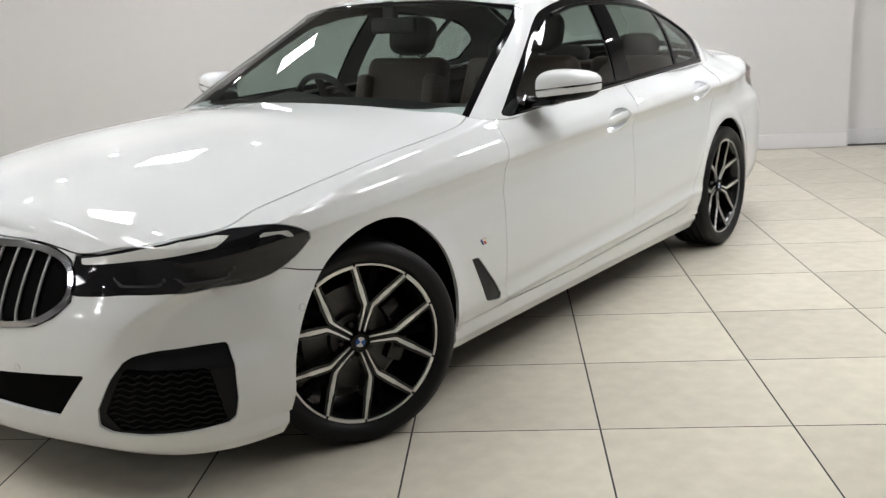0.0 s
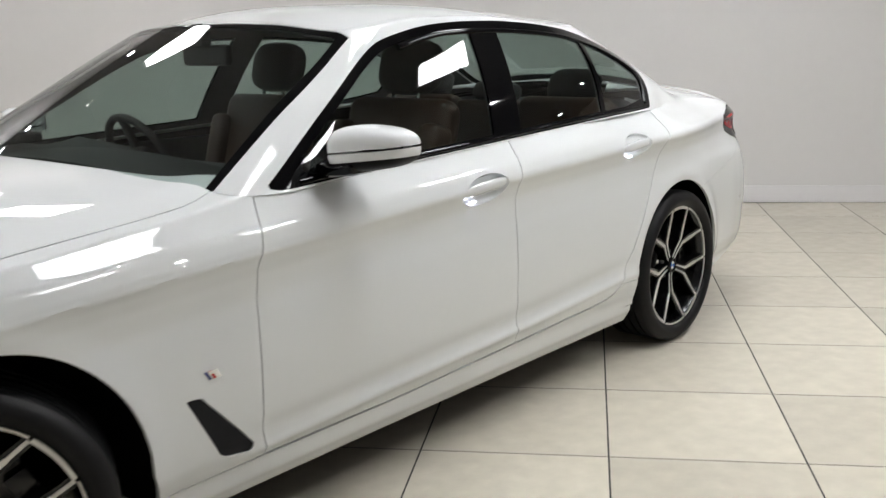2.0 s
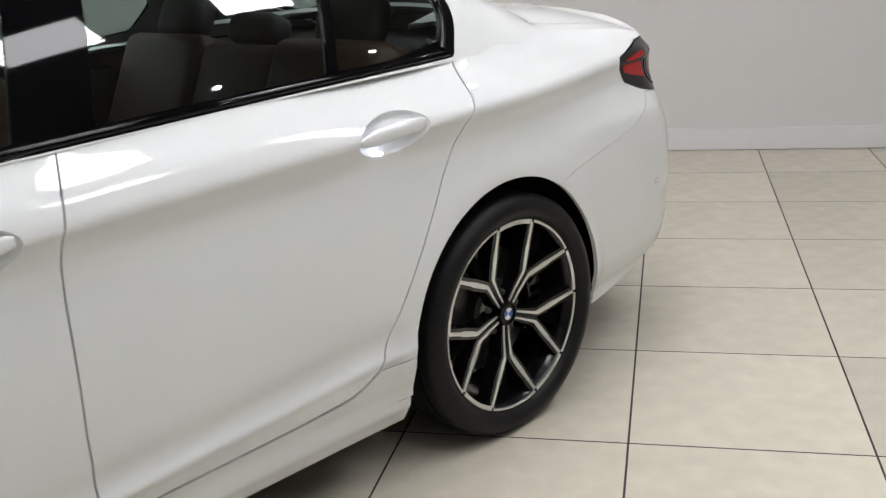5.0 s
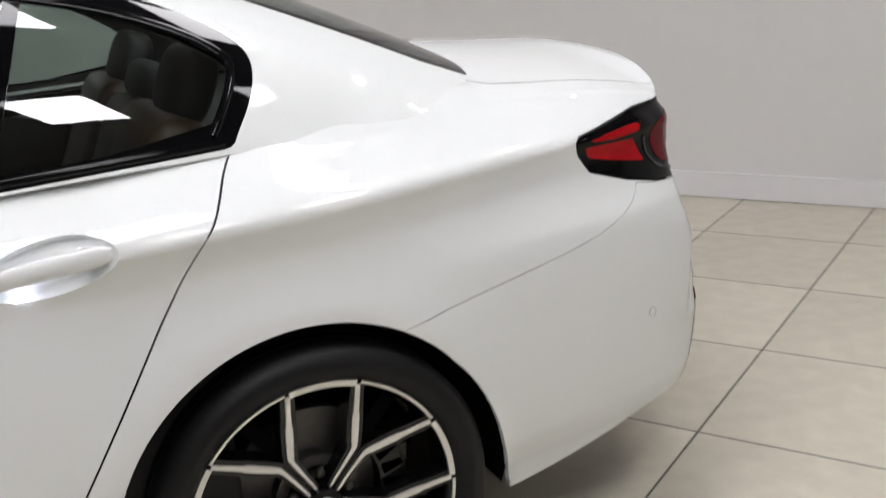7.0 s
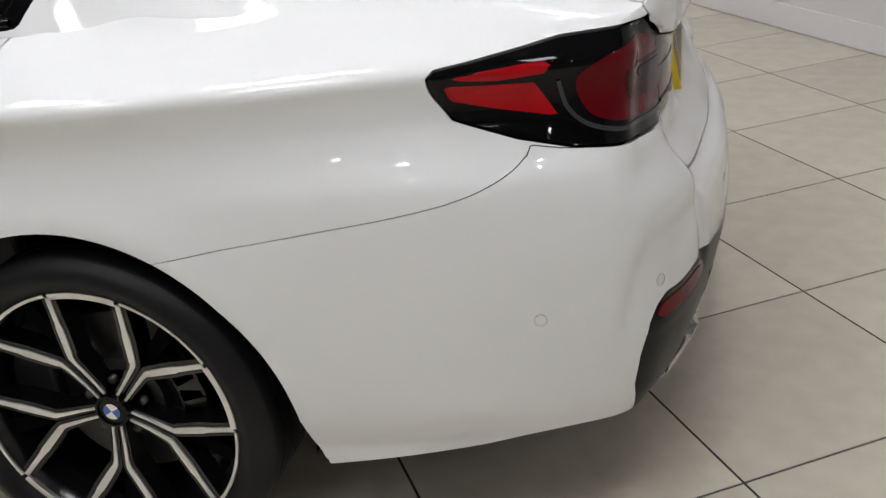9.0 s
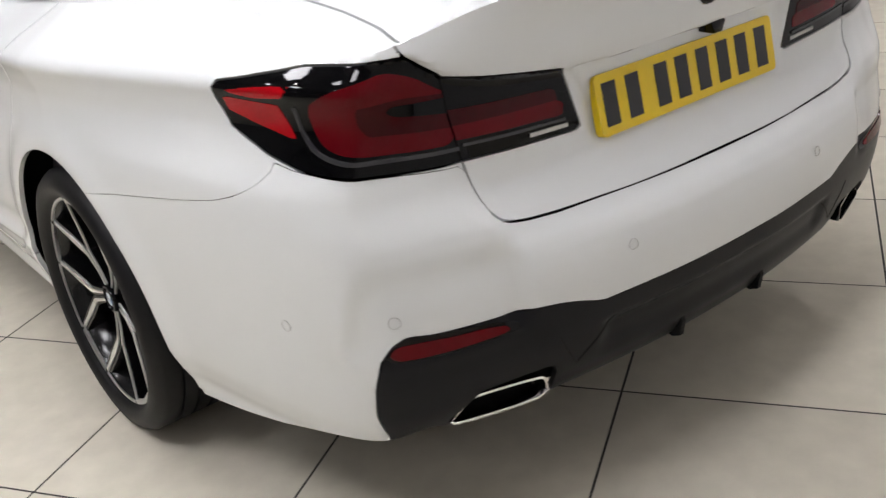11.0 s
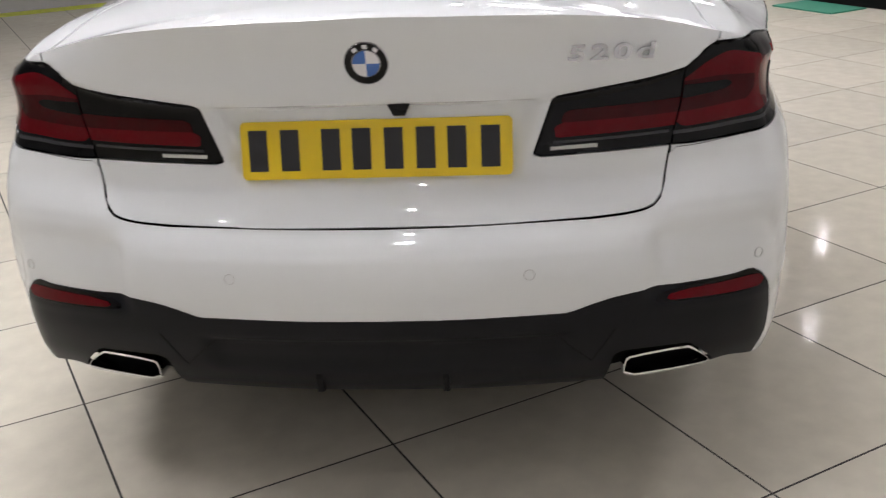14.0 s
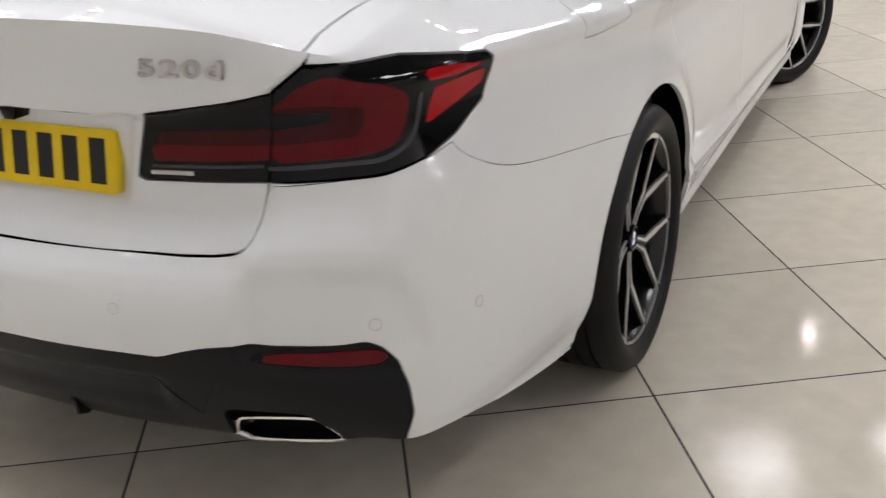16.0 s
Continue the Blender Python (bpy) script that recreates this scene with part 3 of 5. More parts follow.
def height_over(S):
    tree = BVHTree.FromPolygons([tuple(v[:3]) for v in S[0]], [tuple(map(int, f)) for f in S[1]])

    def z_at(x, y):
        hit = tree.ray_cast(Vector((x, max(y, 1e-4), 3)), Vector((0, 0, -1)))
        return (hit[0].z, S[0][S[1][hit[2]], 4].mean()) if hit[0] else None

    return z_at


def blend_pillar(body, cabin):
    """Lets the rear pillar flow into the shoulder: the upper of both sheets, rounded off over a few centimetres."""
    over_cabin, over_body = height_over(cabin), height_over(body)
    gx, gy = np.arange(-3.95, -2.80, 0.012), np.arange(0.40, 0.93, 0.006)
    tops = np.full((len(gx), len(gy)), np.nan)
    for a, x in enumerate(gx):
        for b, y in enumerate(gy):
            hits = [h[0] for h in (over_cabin(x, y), over_body(x, y)) if h]
            tops[a, b] = max(hits) if hits else np.nan
    known = np.isfinite(tops)
    soft = np.where(known, tops, 0.0)
    weight = known.astype(float)
    for axis, spread in ((0, 0.05 / 0.012), (1, 0.026 / 0.006)):
        reach = int(3 * spread)
        kernel = np.exp(-0.5 * (np.arange(-reach, reach + 1) / spread) ** 2)
        soft = np.apply_along_axis(np.convolve, axis, soft, kernel, "same")
        weight = np.apply_along_axis(np.convolve, axis, weight, kernel, "same")
    soft = soft / np.maximum(weight, 1e-6)

    def rounded_top(x, y):
        a, b = (x - gx[0]) / 0.012, (y - gy[0]) / 0.006
        i, j = min(int(a), len(gx) - 2), min(int(b), len(gy) - 2)
        a, b = a - i, b - j
        return (1 - a) * ((1 - b) * soft[i, j] + b * soft[i, j + 1]) + a * ((1 - b) * soft[i + 1, j] + b * soft[i + 1, j + 1])

    out = []
    for S, other, sign in ((body, over_cabin, -1), (cabin, over_body, 1)):
        V = np.concatenate([S[0], np.full((len(S[0]), 1), 9.0)], 1)
        pick = np.where((V[:, 0] < -2.985) & (V[:, 0] > -3.60) & (V[:, 2] > 0.9) & (V[:, 1] > 0.48) & ((V[:, 4] > 0.7) if sign < 0 else (V[:, 4] < 0.75)))[0]
        for n in pick:
            x, y = V[n, 0], V[n, 1]
            hit = other(x, y)
            d = V[n, 2] - hit[0] if hit else 1.0
            if hit:
                V[n, 5] = d
            if d < -0.12:
                continue
            fade = ease((-2.985 - x) / 0.18) * ease((x + 3.60) / 0.2) * ease((y - 0.56) / 0.06) * ease((V[n, 2] - crease_z(x) - 0.02) / 0.05)
            V[n, 2] += fade * (rounded_top(x, y) + 0.3 * min(d, 0) - V[n, 2])
        out.append((V, S[1]))
    return out


(BODY6, CAB6) = blend_pillar(BODY, CABIN_S)
# the sixth column tells how far one sheet stands over the other
BODY_CUT = clip(BODY6, np.where(BODY6[0][:, 5] > 8, 1.0, BODY6[0][:, 5] + 0.004))
CAB_CUT = clip(CAB6, np.where(CAB6[0][:, 5] > 8, 1.0, CAB6[0][:, 5] + 0.012))
BODY = (BODY_CUT[0][:, :5], BODY_CUT[1])
CABIN_S = (CAB_CUT[0][:, :5], CAB_CUT[1])

# ---- the car's parts ----
car = tagged(empty("car"), "glossy white four-door saloon car parked on cream tiles", "car")
GAP = 0.0018
WHEEL_F, WHEEL_R, ARCH = (0.0, 0.335), (-2.975, 0.335), 0.385


def xz(pts, sign=1, gap=GAP, soft=0):
    p = rounded(pts, soft) if soft else pts
    return lambda x, y, z, s, v: sign * inside(p, x, z) - gap


def xy(pts, sign=1, gap=GAP, soft=0):
    p = rounded(pts, soft) if soft else pts
    return lambda x, y, z, s, v: sign * inside(p, x, y) - gap


def no_arch(x, y, z, s, v):
    f = np.hypot(x - WHEEL_F[0], z - WHEEL_F[1]) - ARCH
    r = np.hypot(x - WHEEL_R[0], z - WHEEL_R[1]) - ARCH + 0.022
    r = r - 0.026 * np.clip((0.56 - z) / 0.24, 0, 1) * np.clip((WHEEL_R[0] - x) / 0.1, 0, 1)
    # below the hub the opening runs straight down
    f = np.where(z < 0.335, np.abs(x - WHEEL_F[0]) - ARCH - np.where(x > WHEEL_F[0], 0.0, 0.25) * (0.335 - z), f)
    r = np.where(z < 0.335, np.abs(x - WHEEL_R[0]) - ARCH + 0.022 - 0.026 * (x < WHEEL_R[0]) - np.where(x > WHEEL_R[0], 0.0, 0.2) * (0.335 - z), r)
    return np.minimum(f, r)


def behind(x0):
    return lambda x, y, z, s, v: x0 - x


def ahead(x0):
    return lambda x, y, z, s, v: x - x0


# Seam lines in the side view
front_door = [(-0.728, 0.20), (-0.726, 0.275), (-0.716, 0.358), (-0.722, 0.572), (-0.731, 0.762), (-0.762, 0.86), (-0.80, 0.94), (-1.0, 1.2), (-1.93, 1.2), (-1.888, 0.96), (-1.858, 0.903), (-1.838, 0.834), (-1.826, 0.683), (-1.817, 0.47), (-1.822, 0.20)]
rear_door = [(-1.822, 0.20), (-1.817, 0.47), (-1.826, 0.683), (-1.838, 0.834), (-1.858, 0.903), (-1.888, 0.96), (-1.93, 1.2), (-3.2, 1.2), (-2.94, 1.012), (-2.93, 1.0), (-2.90, 0.965), (-2.866, 0.917), (-2.838, 0.882), (-2.798, 0.825), (-2.742, 0.742), (-2.70, 0.676), (-2.632, 0.570), (-2.588, 0.50), (-2.55, 0.438), (-2.518, 0.378), (-2.498, 0.346), (-2.46, 0.319), (-2.42, 0.304), (-2.38, 0.20)]
sill_zone = [(-0.41, 0.0), (-0.40, 0.258), (-0.735, 0.258), (-1.28, 0.256), (-1.55, 0.266), (-2.0, 0.283), (-2.30, 0.293), (-2.42, 0.304), (-2.46, 0.319), (-2.505, 0.346), (-2.70, 0.350), (-2.70, 0.0)]
front_bumper = [(0.30, 0.648), (0.45, 0.648), (0.60, 0.62), (1.2, 0.60), (1.2, 0.0), (0.1, 0.0), (0.1, 0.55)]
# boot side seam, rear bumper top seam
bumper_rear_side = [tuple(p) for p in smooth_line([(-3.10, 0.630), (-3.17, 0.647), (-3.25, 0.660), (-3.34, 0.672), (-3.44, 0.686), (-3.55, 0.702), (-3.64, 0.720), (-3.70, 0.741), (-3.745, 0.768), (-3.775, 0.805)], 40)] + [(-4.3, 0.80), (-4.3, 0.0), (-3.0, 0.0)]
side_only = lambda x, y, z, s, v: 1.0 - v + 0.0005
below_belt = lambda x, y, z, s, v: 0.9995 - v

def arc(x, y):
    """Way along the outline from the tail's middle to the place next to (x, y)."""
    k = np.argmin(np.hypot(OUTLINE[:, 0] - x, OUTLINE[:, 1] - y))
    return ARCS[k]


def az(pts, sign=1, gap=GAP, soft=0):
    """A region by way along the outline and height."""
    p = rounded(pts, soft) if soft else pts
    return lambda x, y, z, s, v: sign * inside(p, s * LENGTH, z) - gap


def av(pts, sign=1, gap=GAP, soft=0):
    """A region by way along the outline and the sheet's own upward coordinate, scaled to metres."""
    p = rounded(pts, soft) if soft else np.array(pts, float)
    p = np.array(p) * np.array([1, 0.7])
    return lambda x, y, z, s, v: sign * inside(p, s * LENGTH, v * 0.7) - gap


LAMP = [(0.313, 0.755), (0.352, 0.866), (0.622, 0.908), (0.708, 0.950), (0.87, 0.947), (0.93, 0.945), (1.065, 0.923), (1.122, 0.915), (1.134, 0.903), (1.128, 0.88), (1.095, 0.838), (1.0, 0.807), (0.90, 0.786), (0.828, 0.780), (0.72, 0.772), (0.58, 0.763), (0.415, 0.754), (0.325, 0.749)]
SPLIT = [(-0.1, 0.636), (0.25, 0.636), (0.42, 0.640), (0.485, 0.644), (0.515, 0.649), (0.538, 0.660), (0.555, 0.679), (0.567, 0.714), (0.578, 0.757), (0.590, 0.80), (0.605, 0.842), (0.622, 0.908), (0.708, 0.950), (0.728, 0.975), (0.74, 1.3), (-0.1, 1.3)]
BOOT_TOP = [(-4.3, -0.1), (-4.3, 0.632), (-3.92, 0.632), (-3.86, 0.620), (-3.75, 0.615), (-3.63, 0.612), (-3.53, 0.60), (-3.47, 0.55), (-3.46, -0.1)]
DIFF = [(-0.1, 0.463), (0.25, 0.465), (0.362, 0.465), (0.41, 0.481), (0.448, 0.491), (0.50, 0.499), (0.56, 0.504), (0.70, 0.510), (0.735, 0.515), (0.762, 0.502), (0.785, 0.476), (0.803, 0.42), (0.811, 0.363), (0.80, 0.315), (0.80, 0.1), (-0.1, 0.1)]
HEAD = [(5.785, 0.79), (5.747, 0.786), (5.597, 0.808), (5.467, 0.81), (5.422, 0.80), (5.314, 0.795), (5.23, 0.785), (5.175, 0.79), (5.136, 0.80), (5.094, 0.82), (5.061, 0.845), (5.04, 0.87), (5.045, 0.90), (5.062, 0.92), (5.087, 0.95), (5.123, 0.98), (5.175, 1.02), (5.247, 1.066), (5.362, 1.068), (5.41, 1.06), (5.528, 1.02), (5.61, 0.995), (5.70, 0.965), (5.785, 0.945)]
bonnet_low = hermite([3.80, 3.893, 4.0, 4.15, 4.436, 4.755, 4.996, 5.132, 5.251, 5.38, 5.528, 5.65, 5.787, 5.86, 5.957, 6.1, 6.5], [1.24, 1.18, 1.10, 1.058, 1.056, 1.058, 1.09, 1.100, 1.076, 1.076, 1.03, 0.99, 0.953, 0.965, 0.975, 0.965, 0.96])
KIDNEY = [(6.16, 0.748), (6.098, 0.749), (5.957, 0.752), (5.861, 0.739), (5.80, 0.717), (5.764, 0.676), (5.766, 0.614), (5.817, 0.572), (5.888, 0.542), (6.016, 0.527), (LENGTH - 0.02, 0.525), (LENGTH - 0.014, 0.64), (LENGTH - 0.02, 0.748)]
INTAKE = [(5.738, 0.276), (5.628, 0.452), (5.570, 0.483), (5.334, 0.490), (5.315, 0.476), (5.311, 0.278), (5.352, 0.251), (5.666, 0.243)]
MOUTH = [(LENGTH + 0.1, 0.40), (6.047, 0.397), (5.728, 0.420), (5.858, 0.281), (6.081, 0.292), (LENGTH + 0.1, 0.292)]
MESH = [(5.386, 0.434), (5.344, 0.268), (5.365, 0.258), (5.654, 0.254), (5.691, 0.308), (5.613, 0.444)]
VENT = [(4.263, 0.482), (4.222, 0.480), (4.066, 0.310), (4.074, 0.291), (4.150, 0.302), (4.172, 0.312)]
EXH = [(0.452, 0.290), (0.456, 0.356), (0.474, 0.366), (0.612, 0.369), (0.675, 0.318), (0.675, 0.20), (0.455, 0.20)]


def boot(x, y, z, s, v):
    side = inside(SPLIT, s * LENGTH, np.minimum(z, 1.25))
    top = inside(BOOT_TOP, x, y)
    return np.where(v > 1.0, top, side)


def bonnet(x, y, z, s, v):
    a = s * LENGTH
    return np.where(a < 3.8, -1.0, np.minimum((v - bonnet_low(a)) * 0.62, a - 3.8))


def minus(f, gap=GAP):
    return lambda *c: -f(*c) - gap


def plus(f, gap=GAP):
    return lambda *c: f(*c) - gap


def tail_zone(x, y, z, s, v):
    return -3.0 - x


def rear_bumper_zone(x, y, z, s, v):
    a = s * LENGTH
    side = inside(bumper_rear_side, x, z)
    top = np.interp(a, [0, 0.42, 0.485, 0.515, 0.538, 0.555, 0.567, 0.578, 0.7, 0.82, 0.93, 0.98], [0.636, 0.640, 0.644, 0.649, 0.660, 0.679, 0.714, 0.757, 0.768, 0.777, 0.788, 0.796])
    low = np.minimum(0.98 - a, top - z)
    return np.where(a < 0.98, np.maximum(low, np.minimum(side, low)), np.maximum(side, low))


tail_floor = hermite([0, 0.35, 0.45, 0.52, 0.66, 0.71, 0.80, 0.91, 1.09, 1.36, 1.62], [0.248, 0.256, 0.27, 0.285, 0.300, 0.312, 0.302, 0.297, 0.257, 0.225, 0.218])
over_floor = lambda x, y, z, s, v: z - tail_floor(s * LENGTH)
LEFT = BODY
in_fbump = lambda x, y, z, s, v: np.maximum(np.interp(s * LENGTH, [4.9, 4.935, 5.023, 5.081, 5.131, 5.2], [0.608, 0.612, 0.626, 0.639, 0.654, 0.66]) - z, (s * LENGTH - 5.30))
head = av(HEAD, gap=0)
half_quarter = only(LEFT, behind(-1.9), minus(xz(rear_door, gap=0)), minus(xz(sill_zone, gap=0)), minus(rear_bumper_zone, 0.0008), minus(az(LAMP, gap=0)), minus(boot), no_arch,
                    lambda x, y, z, s, v: np.where(v > 1, inside([(-4.3, 0.2), (-4.3, 1), (-2.6, 1), (-2.6, 0.78), (-2.93, 0.79), (-3.05, 0.50), (-3.60, 0.2)], x, y), 1.0))
half_fdoor = only(LEFT, below_belt, xz(front_door), minus(xz(sill_zone, gap=0), 0.006))
half_rdoor = only(LEFT, below_belt, xz(rear_door), no_arch, minus(xz(sill_zone, gap=0), 0.006))
half_sill = only(LEFT, xz(sill_zone), no_arch)
half_fender = only(LEFT, ahead(-1.02), minus(xz(front_door, gap=0)), minus(xz(sill_zone, gap=0)), lambda *c: -np.minimum(in_fbump(*c), c[0] - 0.05) - GAP, minus(bonnet), minus(head), minus(az(VENT, gap=0), 0.001), no_arch,
                   lambda x, y, z, s, v: np.where(v > 1, np.minimum(y - 0.62, x + 0.95), 1.0))
bonnet_end = lambda x, y, z, s, v: x + 0.61 + 0.18 * (y / 0.735) ** 2
half_bonnet = only(LEFT, plus(bonnet), bonnet_end, minus(head))
half_cowl = only(LEFT, plus(bonnet, 0), lambda *c: -bonnet_end(*c), ahead(-0.95))
half_fbump = only(LEFT, ahead(0.05), plus(in_fbump), minus(bonnet), minus(head), minus(az(KIDNEY, gap=0)), minus(az(INTAKE, gap=0, soft=1), 0), minus(az(MOUTH, gap=0), 0), no_arch)
half_head = only(LEFT, plus(head), ahead(0.0))
half_boot = only(LEFT, plus(boot, 0.004), tail_zone, minus(az(LAMP, gap=0)))
half_rbump = only(LEFT, plus(rear_bumper_zone, 0.0008), tail_zone, minus(az(DIFF, gap=0), 0.001), minus(az(LAMP, gap=0)), no_arch, side_only, over_floor)
half_diff = only(LEFT, az(DIFF, gap=0.001), tail_zone, over_floor, minus(az(EXH, gap=0), 0))
half_lamp_out = only(LEFT, az(LAMP), tail_zone, minus(boot))
half_lamp_in = only(LEFT, az(LAMP), tail_zone, plus(boot))

CUPS = [(-1.658, 0.834, 0.113, 0.047), (-2.600, 0.879, 0.104, 0.043)]


def cup_field(x, z):
    """Distance outside the dished cups behind the door handles."""
    return np.min([(np.hypot((x - cx) / rx, (z - cz - 0.09 * (cx - x)) / rz) - 1) * rz for cx, cz, rx, rz in CUPS], axis=0)


half_fdoor, half_rdoor = (only(S, lambda x, y, z, s, v: cup_field(x, z)) for S in (half_fdoor, half_rdoor))

# glass house
DLO0 = [(-0.812, 0.926), (-1.2, 0.942), (-1.86, 0.967), (-2.40, 0.987), (-2.90, 0.999), (-2.934, 1.0), (-2.945, 1.02), (-2.975, 1.06), (-2.998, 1.10), (-3.007, 1.14), (-2.99, 1.172), (-2.95, 1.203), (-2.89, 1.237), (-2.80, 1.274), (-2.70, 1.303), (-2.55, 1.332), (-2.3, 1.355), (-2.05, 1.366), (-1.75, 1.358), (-1.537, 1.322), (-1.415, 1.285), (-1.1, 1.10), (-0.90, 0.975)]
DLO = np.concatenate([rounded(DLO0, 2)[2:], [(-0.812, 0.926)]])
WSCREEN = [(-0.3, -0.1), (-0.3, 0.72), (-0.70, 0.785), (-0.78, 0.766), (-0.90, 0.737), (-1.03, 0.703), (-1.13, 0.679), (-1.25, 0.650), (-1.378, 0.615), (-1.335, 0.52), (-1.285, 0.3), (-1.262, -0.1)]
RWIN = [(-3.8, -0.1), (-3.8, 0.50), (-3.52, 0.535), (-3.40, 0.545), (-2.80, 0.475), (-2.85, 0.2), (-2.86, -0.1)]
dlo = xz(DLO, gap=0)
windscreen, rear_glass = xy(WSCREEN, gap=0), xy(RWIN, gap=0)
trim_w = lambda x, z: np.where(x > -1.0, 0.02 + np.clip((x + 1.0) * 0.7, 0, 0.1), 0.024 + 0.022 * np.clip((-2.72 - x) / 0.2, 0, 1))


def lights(x, y, z, s, v):
    """Where the side glass is clear of the black surround."""
    d = inside(DLO, x, z) - trim_w(x, z)
    b = np.abs(x + 1.935 + 0.28 * (z - 1.13)) - 0.075
    q = np.abs(x + 2.578 + 0.36 * (z - 1.13)) - 0.014
    return np.minimum(np.minimum(d, b), np.where(z > 0.9, q, 1))


half_shell = only(CABIN_S, minus(dlo, 0), minus(windscreen, 0), minus(rear_glass, 0))
half_pillar = only(half_shell, lambda x, y, z, s, v: 1.03 - v)
half_roof = only(half_shell, lambda x, y, z, s, v: v - 1.034)
half_surround = only(CABIN_S, dlo, lambda *c: -lights(*c))
half_glass = only(CABIN_S, dlo, lights)
pane_f = only(half_glass, ahead(-1.93))
pane_r = only(half_glass, behind(-1.93), lambda x, y, z, s, v: x + 2.578 + 0.36 * (z - 1.13))
pane_q = only(half_glass, lambda x, y, z, s, v: -(x + 2.578 + 0.36 * (z - 1.13)))
half_ws = only(CABIN_S, plus(windscreen, 0.001))
ws_frit = only(half_ws, lambda x, y, z, s, v: 0.028 - np.minimum(inside(WSCREEN, x, y), np.where(v < 1, 9, 9)))
ws_clear = only(half_ws, lambda x, y, z, s, v: inside(WSCREEN, x, y) - 0.028)
half_rg = only(CABIN_S, plus(rear_glass, 0.001))
foot = lambda x: x + 3.475
rg_frit = only(half_rg, lambda x, y, z, s, v: np.maximum(0.03 - inside(RWIN, x, y), -foot(x)))
rg_clear = only(half_rg, lambda x, y, z, s, v: np.minimum(inside(RWIN, x, y) - 0.03, foot(x)))

SLAT = material("satin_slat", (0.72, 0.72, 0.72), 0.32, metal=0.8)
DARKCHROME = material("smoked_chrome", (0.45, 0.45, 0.47), 0.1, metal=1.0)
LAMPDIM = material("lamp_dim_guide", (0.032, 0.032, 0.035), 0.2)
# lamp pieces: (region, material, name, proud)
RED_MAIN = [(0.575, 0.794), (0.70, 0.801), (0.822, 0.811), (0.868, 0.822), (0.893, 0.842), (0.914, 0.885), (0.875, 0.910), (0.80, 0.926), (0.75, 0.931), (0.685, 0.917), (0.645, 0.898), (0.60, 0.878)]
RED_SLOT = [(0.748, 0.869), (0.735, 0.877), (0.57, 0.873), (0.57, 0.845), (0.72, 0.860)]
RED_SLOT_EDGE = [(0.818, 0.885), (0.70, 0.886), (0.57, 0.878), (0.57, 0.822), (0.70, 0.831), (0.788, 0.838), (0.812, 0.858)]
RED_BAND = [(0.62, 0.826), (0.366, 0.814), (0.353, 0.806), (0.355, 0.785), (0.62, 0.802)]
RED_DARK = [(0.62, 0.853), (0.372, 0.837), (0.366, 0.814), (0.62, 0.826)]
SIDE_UP = [(1.110, 0.900), (1.05, 0.909), (0.985, 0.916), (0.938, 0.918), (0.958, 0.900), (1.03, 0.894)]
SIDE_LOW = [(1.108, 0.890), (1.035, 0.888), (0.972, 0.887), (0.933, 0.833), (1.03, 0.851), (1.10, 0.868)]
REFLECT = [(0.768, 0.480), (0.767, 0.492), (0.750, 0.501), (0.70, 0.500), (0.57, 0.492), (0.548, 0.475), (0.60, 0.475), (0.752, 0.475)]
REFLECT_RIM = [(0.783, 0.486), (0.766, 0.506), (0.735, 0.5165), (0.69, 0.5115), (0.556, 0.495), (0.522, 0.472), (0.57, 0.470), (0.764, 0.471)]

def ribbon(name, pts, width, mat, parent, side=1, proud=0.002, n=24):
    """A thin raised strip along points (way along the outline, height) on the body."""
    line = smooth_line([(a, z) for a, z in pts], n)
    d = np.gradient(line, axis=0)
    d /= np.linalg.norm(d, axis=1)[:, None]
    nrm = np.stack([-d[:, 1], d[:, 0]], 1)
    v, f = [], []
    for k in range(n):
        for o, lift in ((-0.5, proud - 0.003), (-0.42, proud), (0.42, proud), (0.5, proud - 0.003)):
            a, z = line[k] + nrm[k] * width * o
            i = np.interp(a, ARCS, np.arange(NS))
            i0 = int(min(max(i, 0), NS - 2))
            w = i - i0
            p = [np.array([np.interp(z, LOWER[q, :, 2], LOWER[q, :, c]) for c in range(3)]) for q in (i0, i0 + 1)]
            p = p[0] * (1 - w) + p[1] * w
            m = NORM[i0] * (1 - w) + NORM[i0 + 1] * w
            v.append((p[0] + m[0] * lift, side * (p[1] + m[1] * lift), z))
    for k in range(n - 1):
        for q in range(3):
            f.append((4 * k + q, 4 * k + q + 1, 4 * k + q + 5, 4 * k + q + 4))
    return link_mesh(name, v, f, mat, parent, sharp=True)


